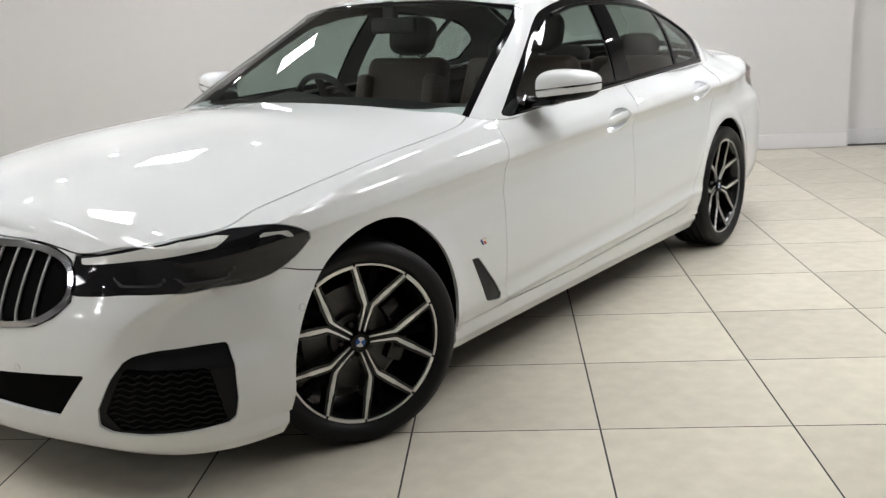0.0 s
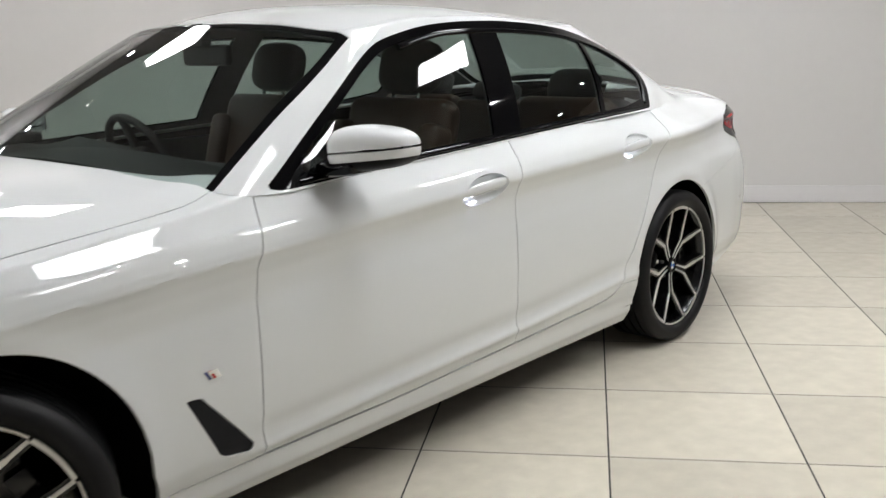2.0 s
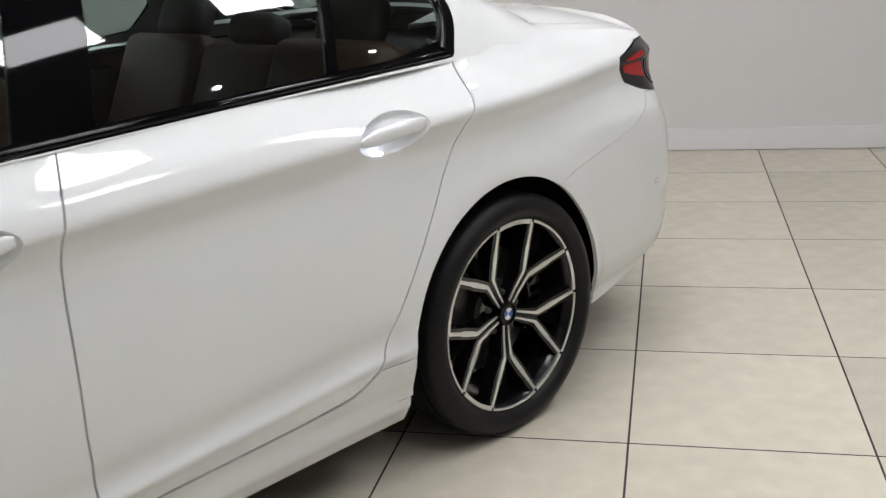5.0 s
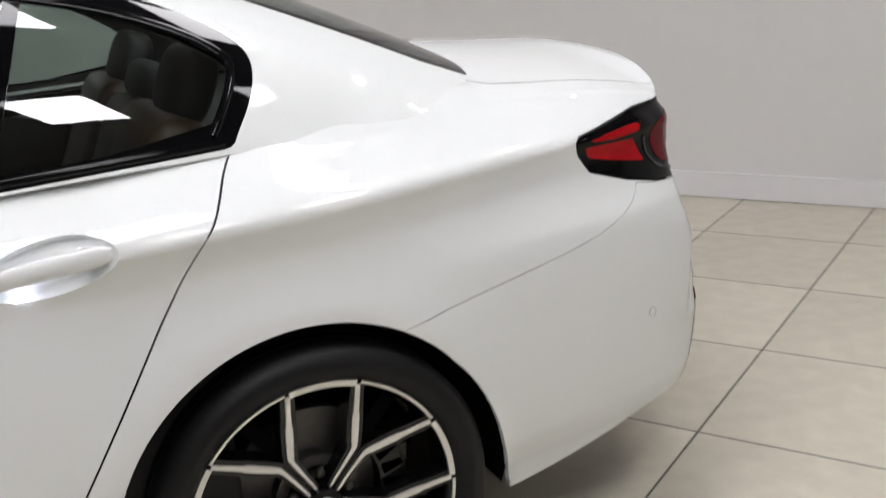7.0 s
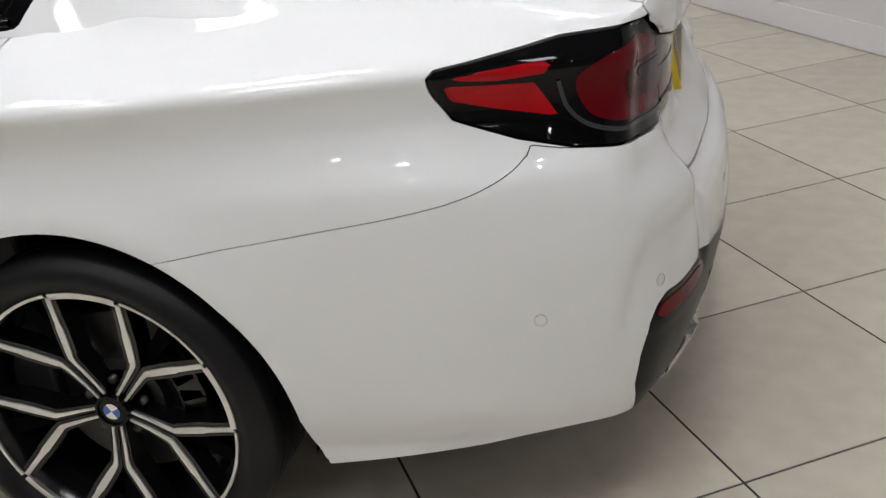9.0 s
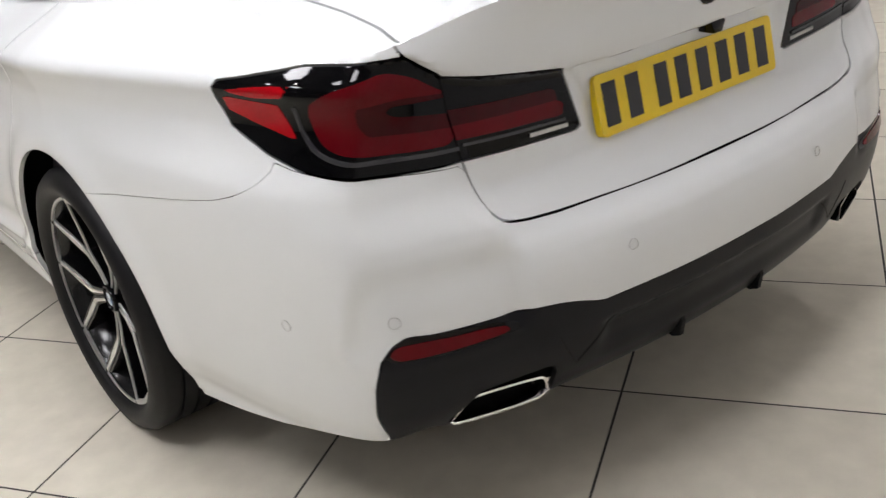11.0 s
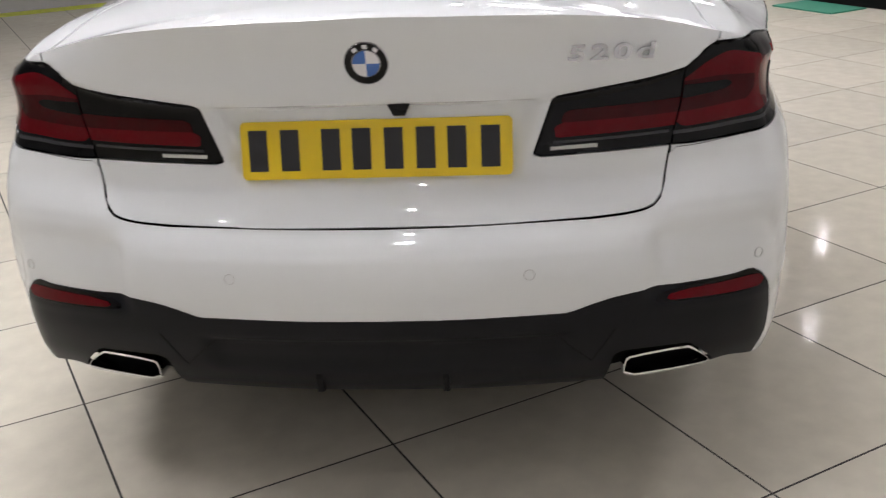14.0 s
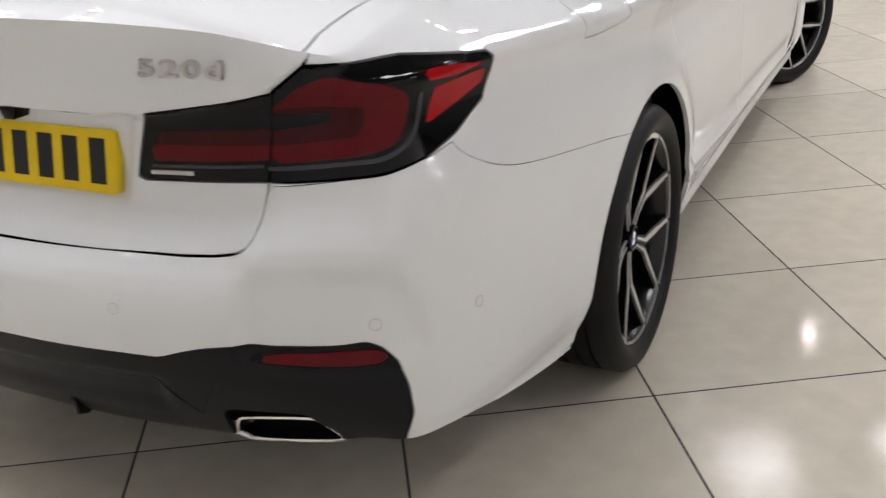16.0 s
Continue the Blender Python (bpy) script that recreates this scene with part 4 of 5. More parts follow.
FUEL = rounded([(1.43, 0.885), (1.437, 0.872), (1.60, 0.880), (1.62, 0.895), (1.62, 0.985), (1.60, 0.992), (1.455, 0.985), (1.44, 0.965)], 1)
quarter_right = only(half_quarter, minus(az(FUEL, gap=0), 0.0018))
fuel_flap = only(half_quarter, az(FUEL, gap=0.0018))
for right in (False, True):
    turn = mirrored if right else (lambda S: S)
    for name, S, mat in (("front_door", half_fdoor, PAINT), ("rear_door", half_rdoor, PAINT), ("side_sill", half_sill, PAINT), ("front_wing", half_fender, PAINT), ("rear_wing", quarter_right if right else half_quarter, PAINT), ("roof_pillar", half_pillar, PAINT)):
        panel(name, turn(S), mat, car)
    panel("window_surround", turn(half_surround), GLOSS, car, "gloss black window surround and pillar", lip=0.006)
    for S in (pane_f, pane_r, pane_q):
        panel("side_window", turn(S), DARKGLASS, car, "tinted side window glass", lip=0.004, offset=-0.004).visible_shadow = False
    lamp = panel("tail_lamp", turn(half_lamp_out), GLOSS, car, "red and smoked black wraparound tail lamp")
    inner = panel("boot_lamp", turn(half_lamp_in), GLOSS, car, "red and smoked black lamp on the boot lid")
    for pts, mat, name, proud, soft in ((RED_MAIN, RED, "red_lens", 0.0012, 1), (RED_SLOT_EDGE, DARKRED, "deep_red_lens", 0.0020, 0), (RED_SLOT, GLOSS, "dark_slot", 0.003, 0), (SIDE_UP, BRIGHTRED, "side_reflector", 0.0012, 0), (SIDE_LOW, BRIGHTRED, "side_reflector", 0.0012, 0)):
        panel(name, turn(only(half_lamp_out, az(pts, gap=0, soft=soft))), mat, lamp, lip=0.001, offset=proud)
    for pts, mat, name, proud in ((RED_BAND, RED, "red_lens", 0.0012), (RED_DARK, DARKRED, "deep_red_lens", 0.0012)):
        panel(name, turn(only(half_lamp_in, az(pts, gap=0, soft=0))), mat, inner, lip=0.001, offset=proud)
    rim = panel("reflector_rim", turn(only(half_diff, az(REFLECT_RIM, gap=0, soft=1))), GLOSS, car, lip=0.002, offset=0.001)
    panel("rear_reflector", turn(only(half_diff, az(REFLECT, gap=0, soft=1))), RED, rim, "long red reflector", lip=0.002, offset=0.003)
    side = -1 if right else 1
    ribbon("grey_line", [(0.584, 0.786), (0.70, 0.793), (0.764, 0.797), (0.836, 0.803), (0.890, 0.820), (0.920, 0.846), (0.936, 0.886)], 0.0075, LAMPDIM, lamp, side, 0.0025, 40)
    ribbon("grey_line", [(0.350, 0.7765), (0.466, 0.783), (0.576, 0.790)], 0.006, LAMPDIM, inner, side, 0.0025)
    ribbon("clear_strip", [(0.345, 0.7645), (0.39, 0.7668), (0.435, 0.769)], 0.0075, LAMPCLEAR, inner, side, 0.0025)
    hl = panel("headlamp", turn(half_head), SMOKE, car, "smoked dark headlamp with pale light bar")
    HB = lambda pts, mat, name, proud: panel(name, turn(only(half_head, av(pts, gap=0))), mat, hl, lip=0.001, offset=proud)
    HB([(5.762, 0.936), (5.608, 0.978), (5.52, 1.005), (5.40, 1.044), (5.30, 1.05), (5.272, 1.03), (5.333, 0.985), (5.41, 0.975), (5.585, 0.945), (5.752, 0.912)], LAMPCLEAR, "day_light_bar", 0.0012)
    HB([(5.20, 0.99), (5.12, 0.955), (5.10, 0.92), (5.12, 0.925), (5.145, 0.955), (5.21, 0.975)], LAMPCLEAR, "day_light_bar", 0.0012)
    for k in (0.0, 0.185):
        HB([(5.642 - k, 0.88), (5.61 - k, 0.836), (5.49 - k, 0.838), (5.46 - k, 0.89), (5.472 - k, 0.89), (5.498 - k, 0.850), (5.605 - k, 0.848), (5.632 - k, 0.88)], LAMPDIM, "lamp_guide", 0.0012)
    panel("wing_vent", turn(only(LEFT, az(VENT, gap=0.001))), SATIN, car, "dark grey vent behind the front wheel", lip=0.01, offset=-0.003)
    frame_in = panel("intake", turn(only(LEFT, az(INTAKE, gap=0, soft=1), minus(az(MESH, gap=0), 0))), MATT, car, "black side air intake with a coarse mesh", lip=0.02, offset=-0.008)
    panel("intake_back", turn(only(LEFT, az(MESH, gap=0))), VOID, frame_in, lip=0.005, offset=-0.034)
    for k in range(9):
        zz = 0.270 + 0.0185 * k
        a0 = np.interp(zz, [0.26, 0.268, 0.426], [5.36, 5.346, 5.386])
        a1 = np.interp(zz, [0.252, 0.308, 0.444], [5.66, 5.69, 5.613])
        ribbon("mesh_bar", [(a0 + (a1 - a0) * q / 12, zz + (0.004 if q % 2 else -0.004)) for q in range(13)], 0.005, MATT, frame_in, -1 if right else 1, -0.012, 49)
    kf = panel("grille", turn(only(LEFT, az(KIDNEY, gap=0.001, soft=1), lambda x, y, z, s, v: 0.018 - inside(rounded(KIDNEY, 1), s * LENGTH, z))), DARKCHROME, car, "chrome-framed kidney grille with upright slats", lip=0.03, offset=0.006)
    panel("grille_backing", turn(only(LEFT, az(KIDNEY, gap=0.01))), VOID, kf, lip=0, offset=-0.045)
    sgn = -1 if right else 1
    for k in range(6):
        yy = 0.062 + 0.064 * k
        kk = np.argmin(np.abs(OUTLINE[-110:, 1] - yy)) + NS - 110
        top = np.interp(ARCS[kk], [5.76, 5.80, 5.86, 5.96, 6.3], [0.69, 0.71, 0.73, 0.742, 0.742]) - 0.008
        low = np.interp(ARCS[kk], [5.76, 5.82, 5.89, 6.02, 6.3], [0.62, 0.578, 0.55, 0.535, 0.535]) + 0.008
        bm = bmesh.new()
        zs = np.linspace(low, top, 7)
        rows = []
        for z0 in zs:
            x0 = OUTLINE[kk, 0] - float(nose(z0)) - 0.004
            rows.append([bm.verts.new((x0 + dx, sgn * (yy + dy), z0)) for dx, dy in ((0, 0.0), (-0.003, 0.0040), (-0.008, 0.0040), (-0.008, -0.0040), (-0.003, -0.0040))])
        for a, b in zip(rows[:-1], rows[1:]):
            for q in range(5):
                bm.faces.new((a[q], a[(q + 1) % 5], b[(q + 1) % 5], b[q]))
        bmesh.ops.recalc_face_normals(bm, faces=bm.faces)
        part("slat", bm, SLAT, kf)
        bm = bmesh.new()
        rows = []
        for z0 in zs:
            x0 = OUTLINE[kk, 0] - float(nose(z0)) - 0.016
            rows.append([bm.verts.new((x0 + dx, sgn * (yy + dy), z0)) for dx, dy in ((0, 0.003), (-0.025, 0.003), (-0.025, -0.003), (0, -0.003))])
        for a, b in zip(rows[:-1], rows[1:]):
            for q in range(4):
                bm.faces.new((a[q], a[(q + 1) % 4], b[(q + 1) % 4], b[q]))
        bmesh.ops.recalc_face_normals(bm, faces=bm.faces)
        part("slat_back", bm, VOID, kf)
panel("fuel_flap", mirrored(fuel_flap), PAINT, car)
panel("roof", both(half_roof), PAINT, car, weld=True)
panel("cowl", both(half_cowl), MATT, car, "black plastic cowl at the windscreen foot", lip=0, weld=True, offset=-0.02)
panel("bonnet", both(half_bonnet), PAINT, car, weld=True)
lid = panel("boot_lid", both(half_boot), PAINT, car, weld=True)
panel("front_bumper", both(half_fbump), PAINT, car, weld=True)
panel("rear_bumper", both(half_rbump), PAINT, car, weld=True)
diff = panel("diffuser", both(half_diff), SATIN, car, "dark grey plastic diffuser", weld=True)
for side in (1, -1):
    ribbon("crease", [(0.457, 0.424), (0.435, 0.385), (0.413, 0.346)], 0.003, MATT, diff, side, 0.0012)
    ribbon("crease", [(0.413, 0.346), (0.372, 0.385), (0.331, 0.422)], 0.003, MATT, diff, side, 0.0012)
for yy in (-0.12, 0.135):
    bm = bmesh.new()
    rim = [(-4.050, 0.345), (-4.056, 0.325), (-4.050, 0.292), (-4.03, 0.284), (-3.98, 0.30), (-3.98, 0.345)]
    sides = [[bm.verts.new((x, yy + d, z)) for x, z in rim] for d in (-0.006, 0.006)]
    bm.faces.new(sides[0])
    bm.faces.new(sides[1][::-1])
    for q in range(6):
        bm.faces.new((sides[0][q], sides[1][q], sides[1][(q + 1) % 6], sides[0][(q + 1) % 6]))
    bmesh.ops.recalc_face_normals(bm, faces=bm.faces)
    part("fin", bm, MATT, diff, smooth=False)
panel("lower_intake", both(only(LEFT, az(MOUTH, gap=0))), MATT, car, "black lower air intake mesh", weld=True, offset=-0.03, lip=0.01)
ws = panel("windscreen", both(ws_clear), GLASS, car, weld=True, lip=0.003, offset=-0.002)
ws.visible_shadow = False
panel("black_border", both(ws_frit), GLOSS, ws, weld=True, lip=0.003, offset=-0.002)
rg = panel("rear_window", both(rg_clear), GLASS, car, weld=True, lip=0.003, offset=-0.002)
rg.visible_shadow = False
panel("black_border", both(rg_frit), GLOSS, rg, weld=True, lip=0.003, offset=-0.002)

# dark lining behind all gaps, and the underside
lining = only(BODY, no_arch, lambda x, y, z, s, v: np.where(v > 1.0, np.maximum(x + 0.70, -3.36 - x), 0.99 - v + np.where((x > -0.7) | (x < -3.36), 1, 0)), lambda x, y, z, s, v: np.where(x < -3.3, z - tail_floor(s * LENGTH) - 0.035, z - 0.20), lambda x, y, z, s, v: cup_field(x, z))
panel("lining", both(lining), VOID, car, "dark inner body", lip=0, weld=True, offset=-0.016)
bm = bmesh.new()
box_bm(bm, (-3.55, -0.66, 0.27), (-3.36, 0.66, 0.30))
box_bm(bm, (-3.80, -0.62, 0.27), (-3.35, 0.62, 0.31))
box_bm(bm, (-2.55, -0.84, 0.19), (-0.44, 0.84, 0.215))
box_bm(bm, (-3.36, -0.55, 0.22), (-2.55, 0.55, 0.25))
box_bm(bm, (-0.44, -0.50, 0.20), (0.44, 0.50, 0.23))
box_bm(bm, (0.44, -0.70, 0.19), (0.66, 0.70, 0.22))
part("underbody", bm, VOID, car, "dark underbody tray", smooth=False)


def body_y(x, z):
    """How far out the left side stands at a place along the car and a height."""
    k = int(np.argmin(np.abs(OUTLINE[:, 0] - x) + 10 * (OUTLINE[:, 1] < 0.79)))
    return float(np.interp(z, LOWER[k, :, 2], LOWER[k, :, 1]))


def well(x0, sgn, r0):
    a = np.linspace(radians(-13), radians(193), 40)
    v, f = [], []
    for t in a:
        x, z = x0 + r0 * math.cos(t), 0.335 + r0 * math.sin(t)
        for y0 in (0.50, body_y(x, z) - 0.010):
            v.append((x, sgn * y0, z))
    for k in range(len(a) - 1):
        f.append((2 * k, 2 * k + 1, 2 * k + 3, 2 * k + 2))
    c = len(v)
    v.append((x0, sgn * 0.50, 0.335))
    f += [(2 * k, 2 * k + 2, c) for k in range(len(a) - 1)]
    link_mesh("wheel_arch_liner", v, f, VOID, car, "black wheel arch liner")


for sgn in (1, -1):
    well(0.0, sgn, 0.40)
    well(-2.975, sgn, 0.400)


# ---- fittings on the body ----
def spot_on(a, z, side=1, out=0.0):
    """A frame on the body: x along it towards the nose, y up, z outwards."""
    k = int(np.argmin(np.abs(ARCS - a)))
    col = LOWER[k, :, :3]
    j = int(np.argmin(np.abs(col[:, 2] - z)))
    j = min(max(j, 1), NV - 2)
    p = np.array([np.interp(z, col[:, 2], col[:, c]) for c in range(3)])
    k0, k1 = max(k - 1, 0), min(k + 1, NS - 1)
    ta = LOWER[k1, j, :3] - LOWER[k0, j, :3]
    if k == 0:
        ta = np.array([0.0, 1.0, 0.0])
    tz = LOWER[k, j + 1, :3] - LOWER[k, j - 1, :3]
    if side < 0:
        p, ta, tz = p * [1, -1, 1], ta * [1, -1, 1], tz * [1, -1, 1]
    ta, tz = Vector(ta).normalized(), Vector(tz).normalized()
    n = ta.cross(tz)
    if n.dot(Vector(p) - Vector((-1.6, 0, 0.6))) < 0:
        n, ta = -n, -ta
    n.normalize()
    tz = n.cross(ta).normalized()
    m = Matrix((ta, tz, n)).transposed().to_4x4()
    return Matrix.Translation(Vector(p) + n * out) @ m


def disc(r0, r1, h0, h1, steps=32):
    v, f = lathe([(r0, h0), (r1, h1)], steps)
    return v[:, [0, 2, 1]], f


def fitted(name, v, f, mat, parent, m, label="", smooth=True):
    v = [m @ Vector(tuple(p)) for p in v]
    return link_mesh(name, v, f, mat, parent, label, smooth, sharp=True)


SENSOR_RING = material("sensor_gap_grey", (0.38, 0.38, 0.37), 0.4)
for a, z in ((arc(-3.77, 0.845), 0.515), (0.756, 0.543), (0.285, 0.550), (arc(0.345, 0.92), 0.537), (5.974, 0.418)):
    for side in (1, -1):
        m = spot_on(a, z, side, 0.0012)
        v, f = lathe([(0.0096, -0.0006), (0.0101, 0.0001), (0.0106, -0.0006), (0.0106, -0.004)], 28)
        ring = fitted("parking_sensor", v[:, [0, 2, 1]], f, SENSOR_RING, car, m, "round parking sensor with a fine grey rim")


def roundel(m, r, parent, name="emblem"):
    """A round black-rimmed emblem with blue and white quarters."""
    v, f = lathe([(0.0, 0.0), (r * 0.90, 0.0012), (r * 0.93, 0.0), (r * 0.93, -0.006)], 40)
    base = fitted(name, v[:, [0, 2, 1]], f, GLOSS, parent, m, "round emblem with blue and white quarters")
    v, f = lathe([(r * 0.92, 0.0), (r * 0.955, 0.0022), (r, 0.0), (r, -0.006)], 40)
    fitted("chrome_rim", v[:, [0, 2, 1]], f, CHROME, base, m)
    v, f = lathe([(r * 0.60, 0.0016), (r * 0.62, 0.0026), (r * 0.645, 0.0016)], 40)
    fitted("chrome_rim", v[:, [0, 2, 1]], f, CHROME, base, m)
    for q in range(4):
        a = np.linspace(q * math.pi / 2, (q + 1) * math.pi / 2, 9)
        v = [(0, 0, 0.0022)] + [(r * 0.6 * math.cos(t), r * 0.6 * math.sin(t), 0.0022) for t in a]
        fitted("quarter", v, [(0, k, k + 1) for k in range(1, 9)], WHITE if q % 2 == 0 else BLUE, base, m, smooth=False)
    for q in (-1, 0, 1):
        t = math.pi / 2 + q * 0.62
        c, s = math.cos(t), math.sin(t)
        w, h = r * 0.11, r * 0.09
        v = [(r * 0.78 * c + dx * -s + dy * c, r * 0.78 * s + dx * c + dy * s, 0.0028) for dx, dy in ((-w, -h), (w, -h), (w, h), (-w, h))]
        fitted("letter_bar", v, [(0, 1, 2, 3)], WHITE, base, m, smooth=False)
    return base


def upright(m):
    """The same frame with its y axis as nearly upright as may be."""
    n = Vector(m.col[2][:3])
    x = Vector((0, 0, 1)).cross(n).normalized()
    y = n.cross(x)
    r = Matrix((x, y, n)).transposed().to_4x4()
    return Matrix.Translation(m.translation) @ r


m = upright(spot_on(0.0, 0.947, 1, 0.004))
roundel(m, 0.041, lid)

# model lettering
text = bpy.data.curves.new("model_lettering", "FONT")
text.body, text.size, text.extrude, text.align_x = "520d", 0.040, 0.0030, "CENTER"
text.space_character = 1.2
text.offset = 0.0009
tmp = new("model_lettering", text)
bpy.context.view_layer.update()
me = bpy.data.meshes.new_from_object(tmp.evaluated_get(bpy.context.evaluated_depsgraph_get()))
bpy.data.objects.remove(tmp)
me.materials.clear()
me.materials.append(material("satin_chrome", (0.58, 0.58, 0.59), 0.2, metal=1.0))
for v in me.vertices:
    v.co.x *= 1.72
    v.co.x += v.co.y * 0.15
m = upright(spot_on(0.452, 0.934, -1, 0.003))
me.transform(m)
ob = new("model_lettering", me)
ob.parent = lid
tagged(ob, "raised chrome model lettering")

# number plate: yellow, with plain black bars
pl = bmesh.new()
cx0, cz0, cx1, cz1 = -3.972, 0.720, -3.952, 0.829
up = Vector((cx1 - cx0, 0, cz1 - cz0)).normalized()
PM = Matrix((Vector((0, -1, 0)), up, Vector((0, -1, 0)).cross(up))).transposed().to_4x4()
PM = Matrix.Translation(((cx0 + cx1) / 2 - 0.006, 0, (cz0 + cz1) / 2)) @ PM
ring = []
for cx, cy, a0 in ((0.25, 0.0455, 0), (-0.25, 0.0455, 90), (-0.25, -0.0455, 180), (0.25, -0.0455, 270)):
    ring += [(cx + 0.01 * math.cos(radians(a0 + t)), cy + 0.01 * math.sin(radians(a0 + t))) for t in (0, 30, 60, 90)]
front = [pl.verts.new(PM @ Vector((x, y, 0.004))) for x, y in ring]
back = [pl.verts.new(PM @ Vector((x, y, -0.012))) for x, y in ring]
pl.faces.new(front)
pl.faces.new(back[::-1])
for k in range(len(ring)):
    pl.faces.new((front[k], back[k], back[(k + 1) % len(ring)], front[(k + 1) % len(ring)]))
bmesh.ops.recalc_face_normals(pl, faces=pl.faces)
plate = part("number_plate", pl, YELLOW, car, "yellow rear number plate with plain black bars", angle=40)
for x0, x1 in ((293, 335), (350, 392), (422, 467), (478, 520), (532, 580), (590, 635), (645, 690), (703, 750)):
    c, w = ((x0 + x1) / 2 - 524) * 0.001079, 0.036
    bm = bmesh.new()
    box_bm(bm, (c - w / 2, -0.0395, 0.0042), (c + w / 2, 0.0395, 0.0048), m=PM)
    part("plate_bar", bm, INK, plate, smooth=False)

# reversing camera under the lid's ledge
bm = bmesh.new()
g = box_bm(bm, (-3.995, -0.072, 0.842), (-3.93, -0.03, 0.866), 0.004)
for v in bm.verts:
    if v.co.z < 0.852:
        v.co.y = -0.051 + (v.co.y + 0.051) * 0.6
part("reversing_camera", bm, GLOSS, lid, "small black reversing camera")

# wing badge: three slanted stripes
for side in (1, -1):
    for k, mat in enumerate((BLUE, VIOLET, BRIGHTRED, CHROME)):
        bm = bmesh.new()
        m = spot_on(arc(-0.555 - 0.0095 * k, 0.93), 0.530, side, 0.001)
        dx = 1 if side > 0 else -1
        w = 0.0045 if k < 3 else 0.014
        pts = [(-w, -0.011), (w, -0.011), (w - 0.012 * dx, 0.011), (-w - 0.012 * dx, 0.011)]
        off = -0.008 * dx if k == 3 else 0
        lo = [bm.verts.new(m @ Vector((x + off, y, 0))) for x, y in pts]
        hi = [bm.verts.new(m @ Vector((x + off, y, 0.0015))) for x, y in pts]
        bm.faces.new(hi)
        for q in range(4):
            bm.faces.new((lo[q], lo[(q + 1) % 4], hi[(q + 1) % 4], hi[q]))
        bmesh.ops.recalc_face_normals(bm, faces=bm.faces)
        part("badge_stripe", bm, mat, car, smooth=False)


def side_y(x, z):
    """The left side's place across the car, at a place along it and a height."""
    i = np.interp(-x, -OUTLINE[60:400, 0][::-1], np.arange(60, 400)[::-1].astype(float)) if OUTLINE[60, 0] > OUTLINE[399, 0] else np.interp(x, OUTLINE[60:400, 0], np.arange(60, 400).astype(float))
    i0 = int(i)
    w = i - i0
    return float((1 - w) * np.interp(z, LOWER[i0, :, 2], LOWER[i0, :, 1]) + w * np.interp(z, LOWER[i0 + 1, :, 2], LOWER[i0 + 1, :, 1]))


for side in (1, -1):
    for cx, cz, rx, rz in CUPS:
        v, f = [], []
        rings, turns = 12, 56
        for n in range(rings + 1):
            r = n / rings
            for q in range(turns):
                t = 2 * math.pi * q / turns
                x = cx + rx * r * math.cos(t)
                z = cz + rz * r * math.sin(t) + 0.09 * (cx - x)
                v.append((x, side * (side_y(x, z) - 0.030 * max(1 - r**4, 0) ** 0.75), z))
        for n in range(rings):
            for q in range(turns):
                a, b = n * turns + q, n * turns + (q + 1) % turns
                f.append((a, b, b + turns, a + turns) if side < 0 else (a, a + turns, b + turns, b))
        link_mesh("handle_cup", v, f, PAINT, car, "dished white cup behind the door handle")

# gloss mouldings round the side windows
side_tree = BVHTree.FromPolygons([tuple(v[:3]) for v in CABIN_S[0]], [tuple(map(int, f)) for f in CABIN_S[1]])


def moulding(name, pts, inset, half, high, side, label):
    """A half-round strip along points (x, z) of the cabin's side."""
    line = smooth_line(pts, 60)
    d = np.gradient(line, axis=0)
    d /= np.linalg.norm(d, axis=1)[:, None]
    n = np.stack([-d[:, 1], d[:, 0]], 1)
    n *= np.sign((n * (np.array([-2.0, 1.15]) - line)).sum(1))[:, None]
    v, f, rows = [], [], []
    for k in range(len(line)):
        row = []
        for q in np.linspace(-1, 1, 9):
            x, z = line[k] + n[k] * (inset + half * q)
            hit = side_tree.ray_cast(Vector((x, 3, z)), Vector((0, -1, 0)))
            if hit[0] is None:
                break
            o = hit[1] if hit[1].y > 0 else -hit[1]
            p = hit[0] + o * (high * math.sqrt(max(1 - q * q, 0)) - 0.0008)
            row.append((p.x, side * p.y, p.z))
        if len(row) == 9:
            rows.append(len(v))
            v += row
    for a, b in zip(rows[:-1], rows[1:]):
        f += [(a + q, a + q + 1, b + q + 1, b + q) for q in range(8)]
    ob = link_mesh(name, v, f, GLOSS, car, label)
    bm = bmesh.new()
    bm.from_mesh(ob.data)
    bmesh.ops.recalc_face_normals(bm, faces=bm.faces)
    bm.to_mesh(ob.data)
    bm.free()
    return ob


ARCHED = [(-1.537, 1.318), (-1.75, 1.354), (-2.05, 1.362), (-2.3, 1.352), (-2.55, 1.329), (-2.70, 1.300), (-2.80, 1.271), (-2.89, 1.234), (-2.95, 1.200), (-2.985, 1.168), (-2.998, 1.14), (-2.99, 1.10), (-2.968, 1.06), (-2.940, 1.018), (-2.928, 1.003)]
WAISTLINE = [(-0.95, 0.932), (-1.2, 0.943), (-1.86, 0.968), (-2.40, 0.988), (-2.92, 1.001)]
for side in (1, -1):
    moulding("window_moulding", ARCHED, 0.033, 0.0085, 0.006, side, "gloss black rounded moulding round the side windows")
    moulding("waist_moulding", WAISTLINE, 0.010, 0.0075, 0.006, side, "gloss black strip along the foot of the side windows")

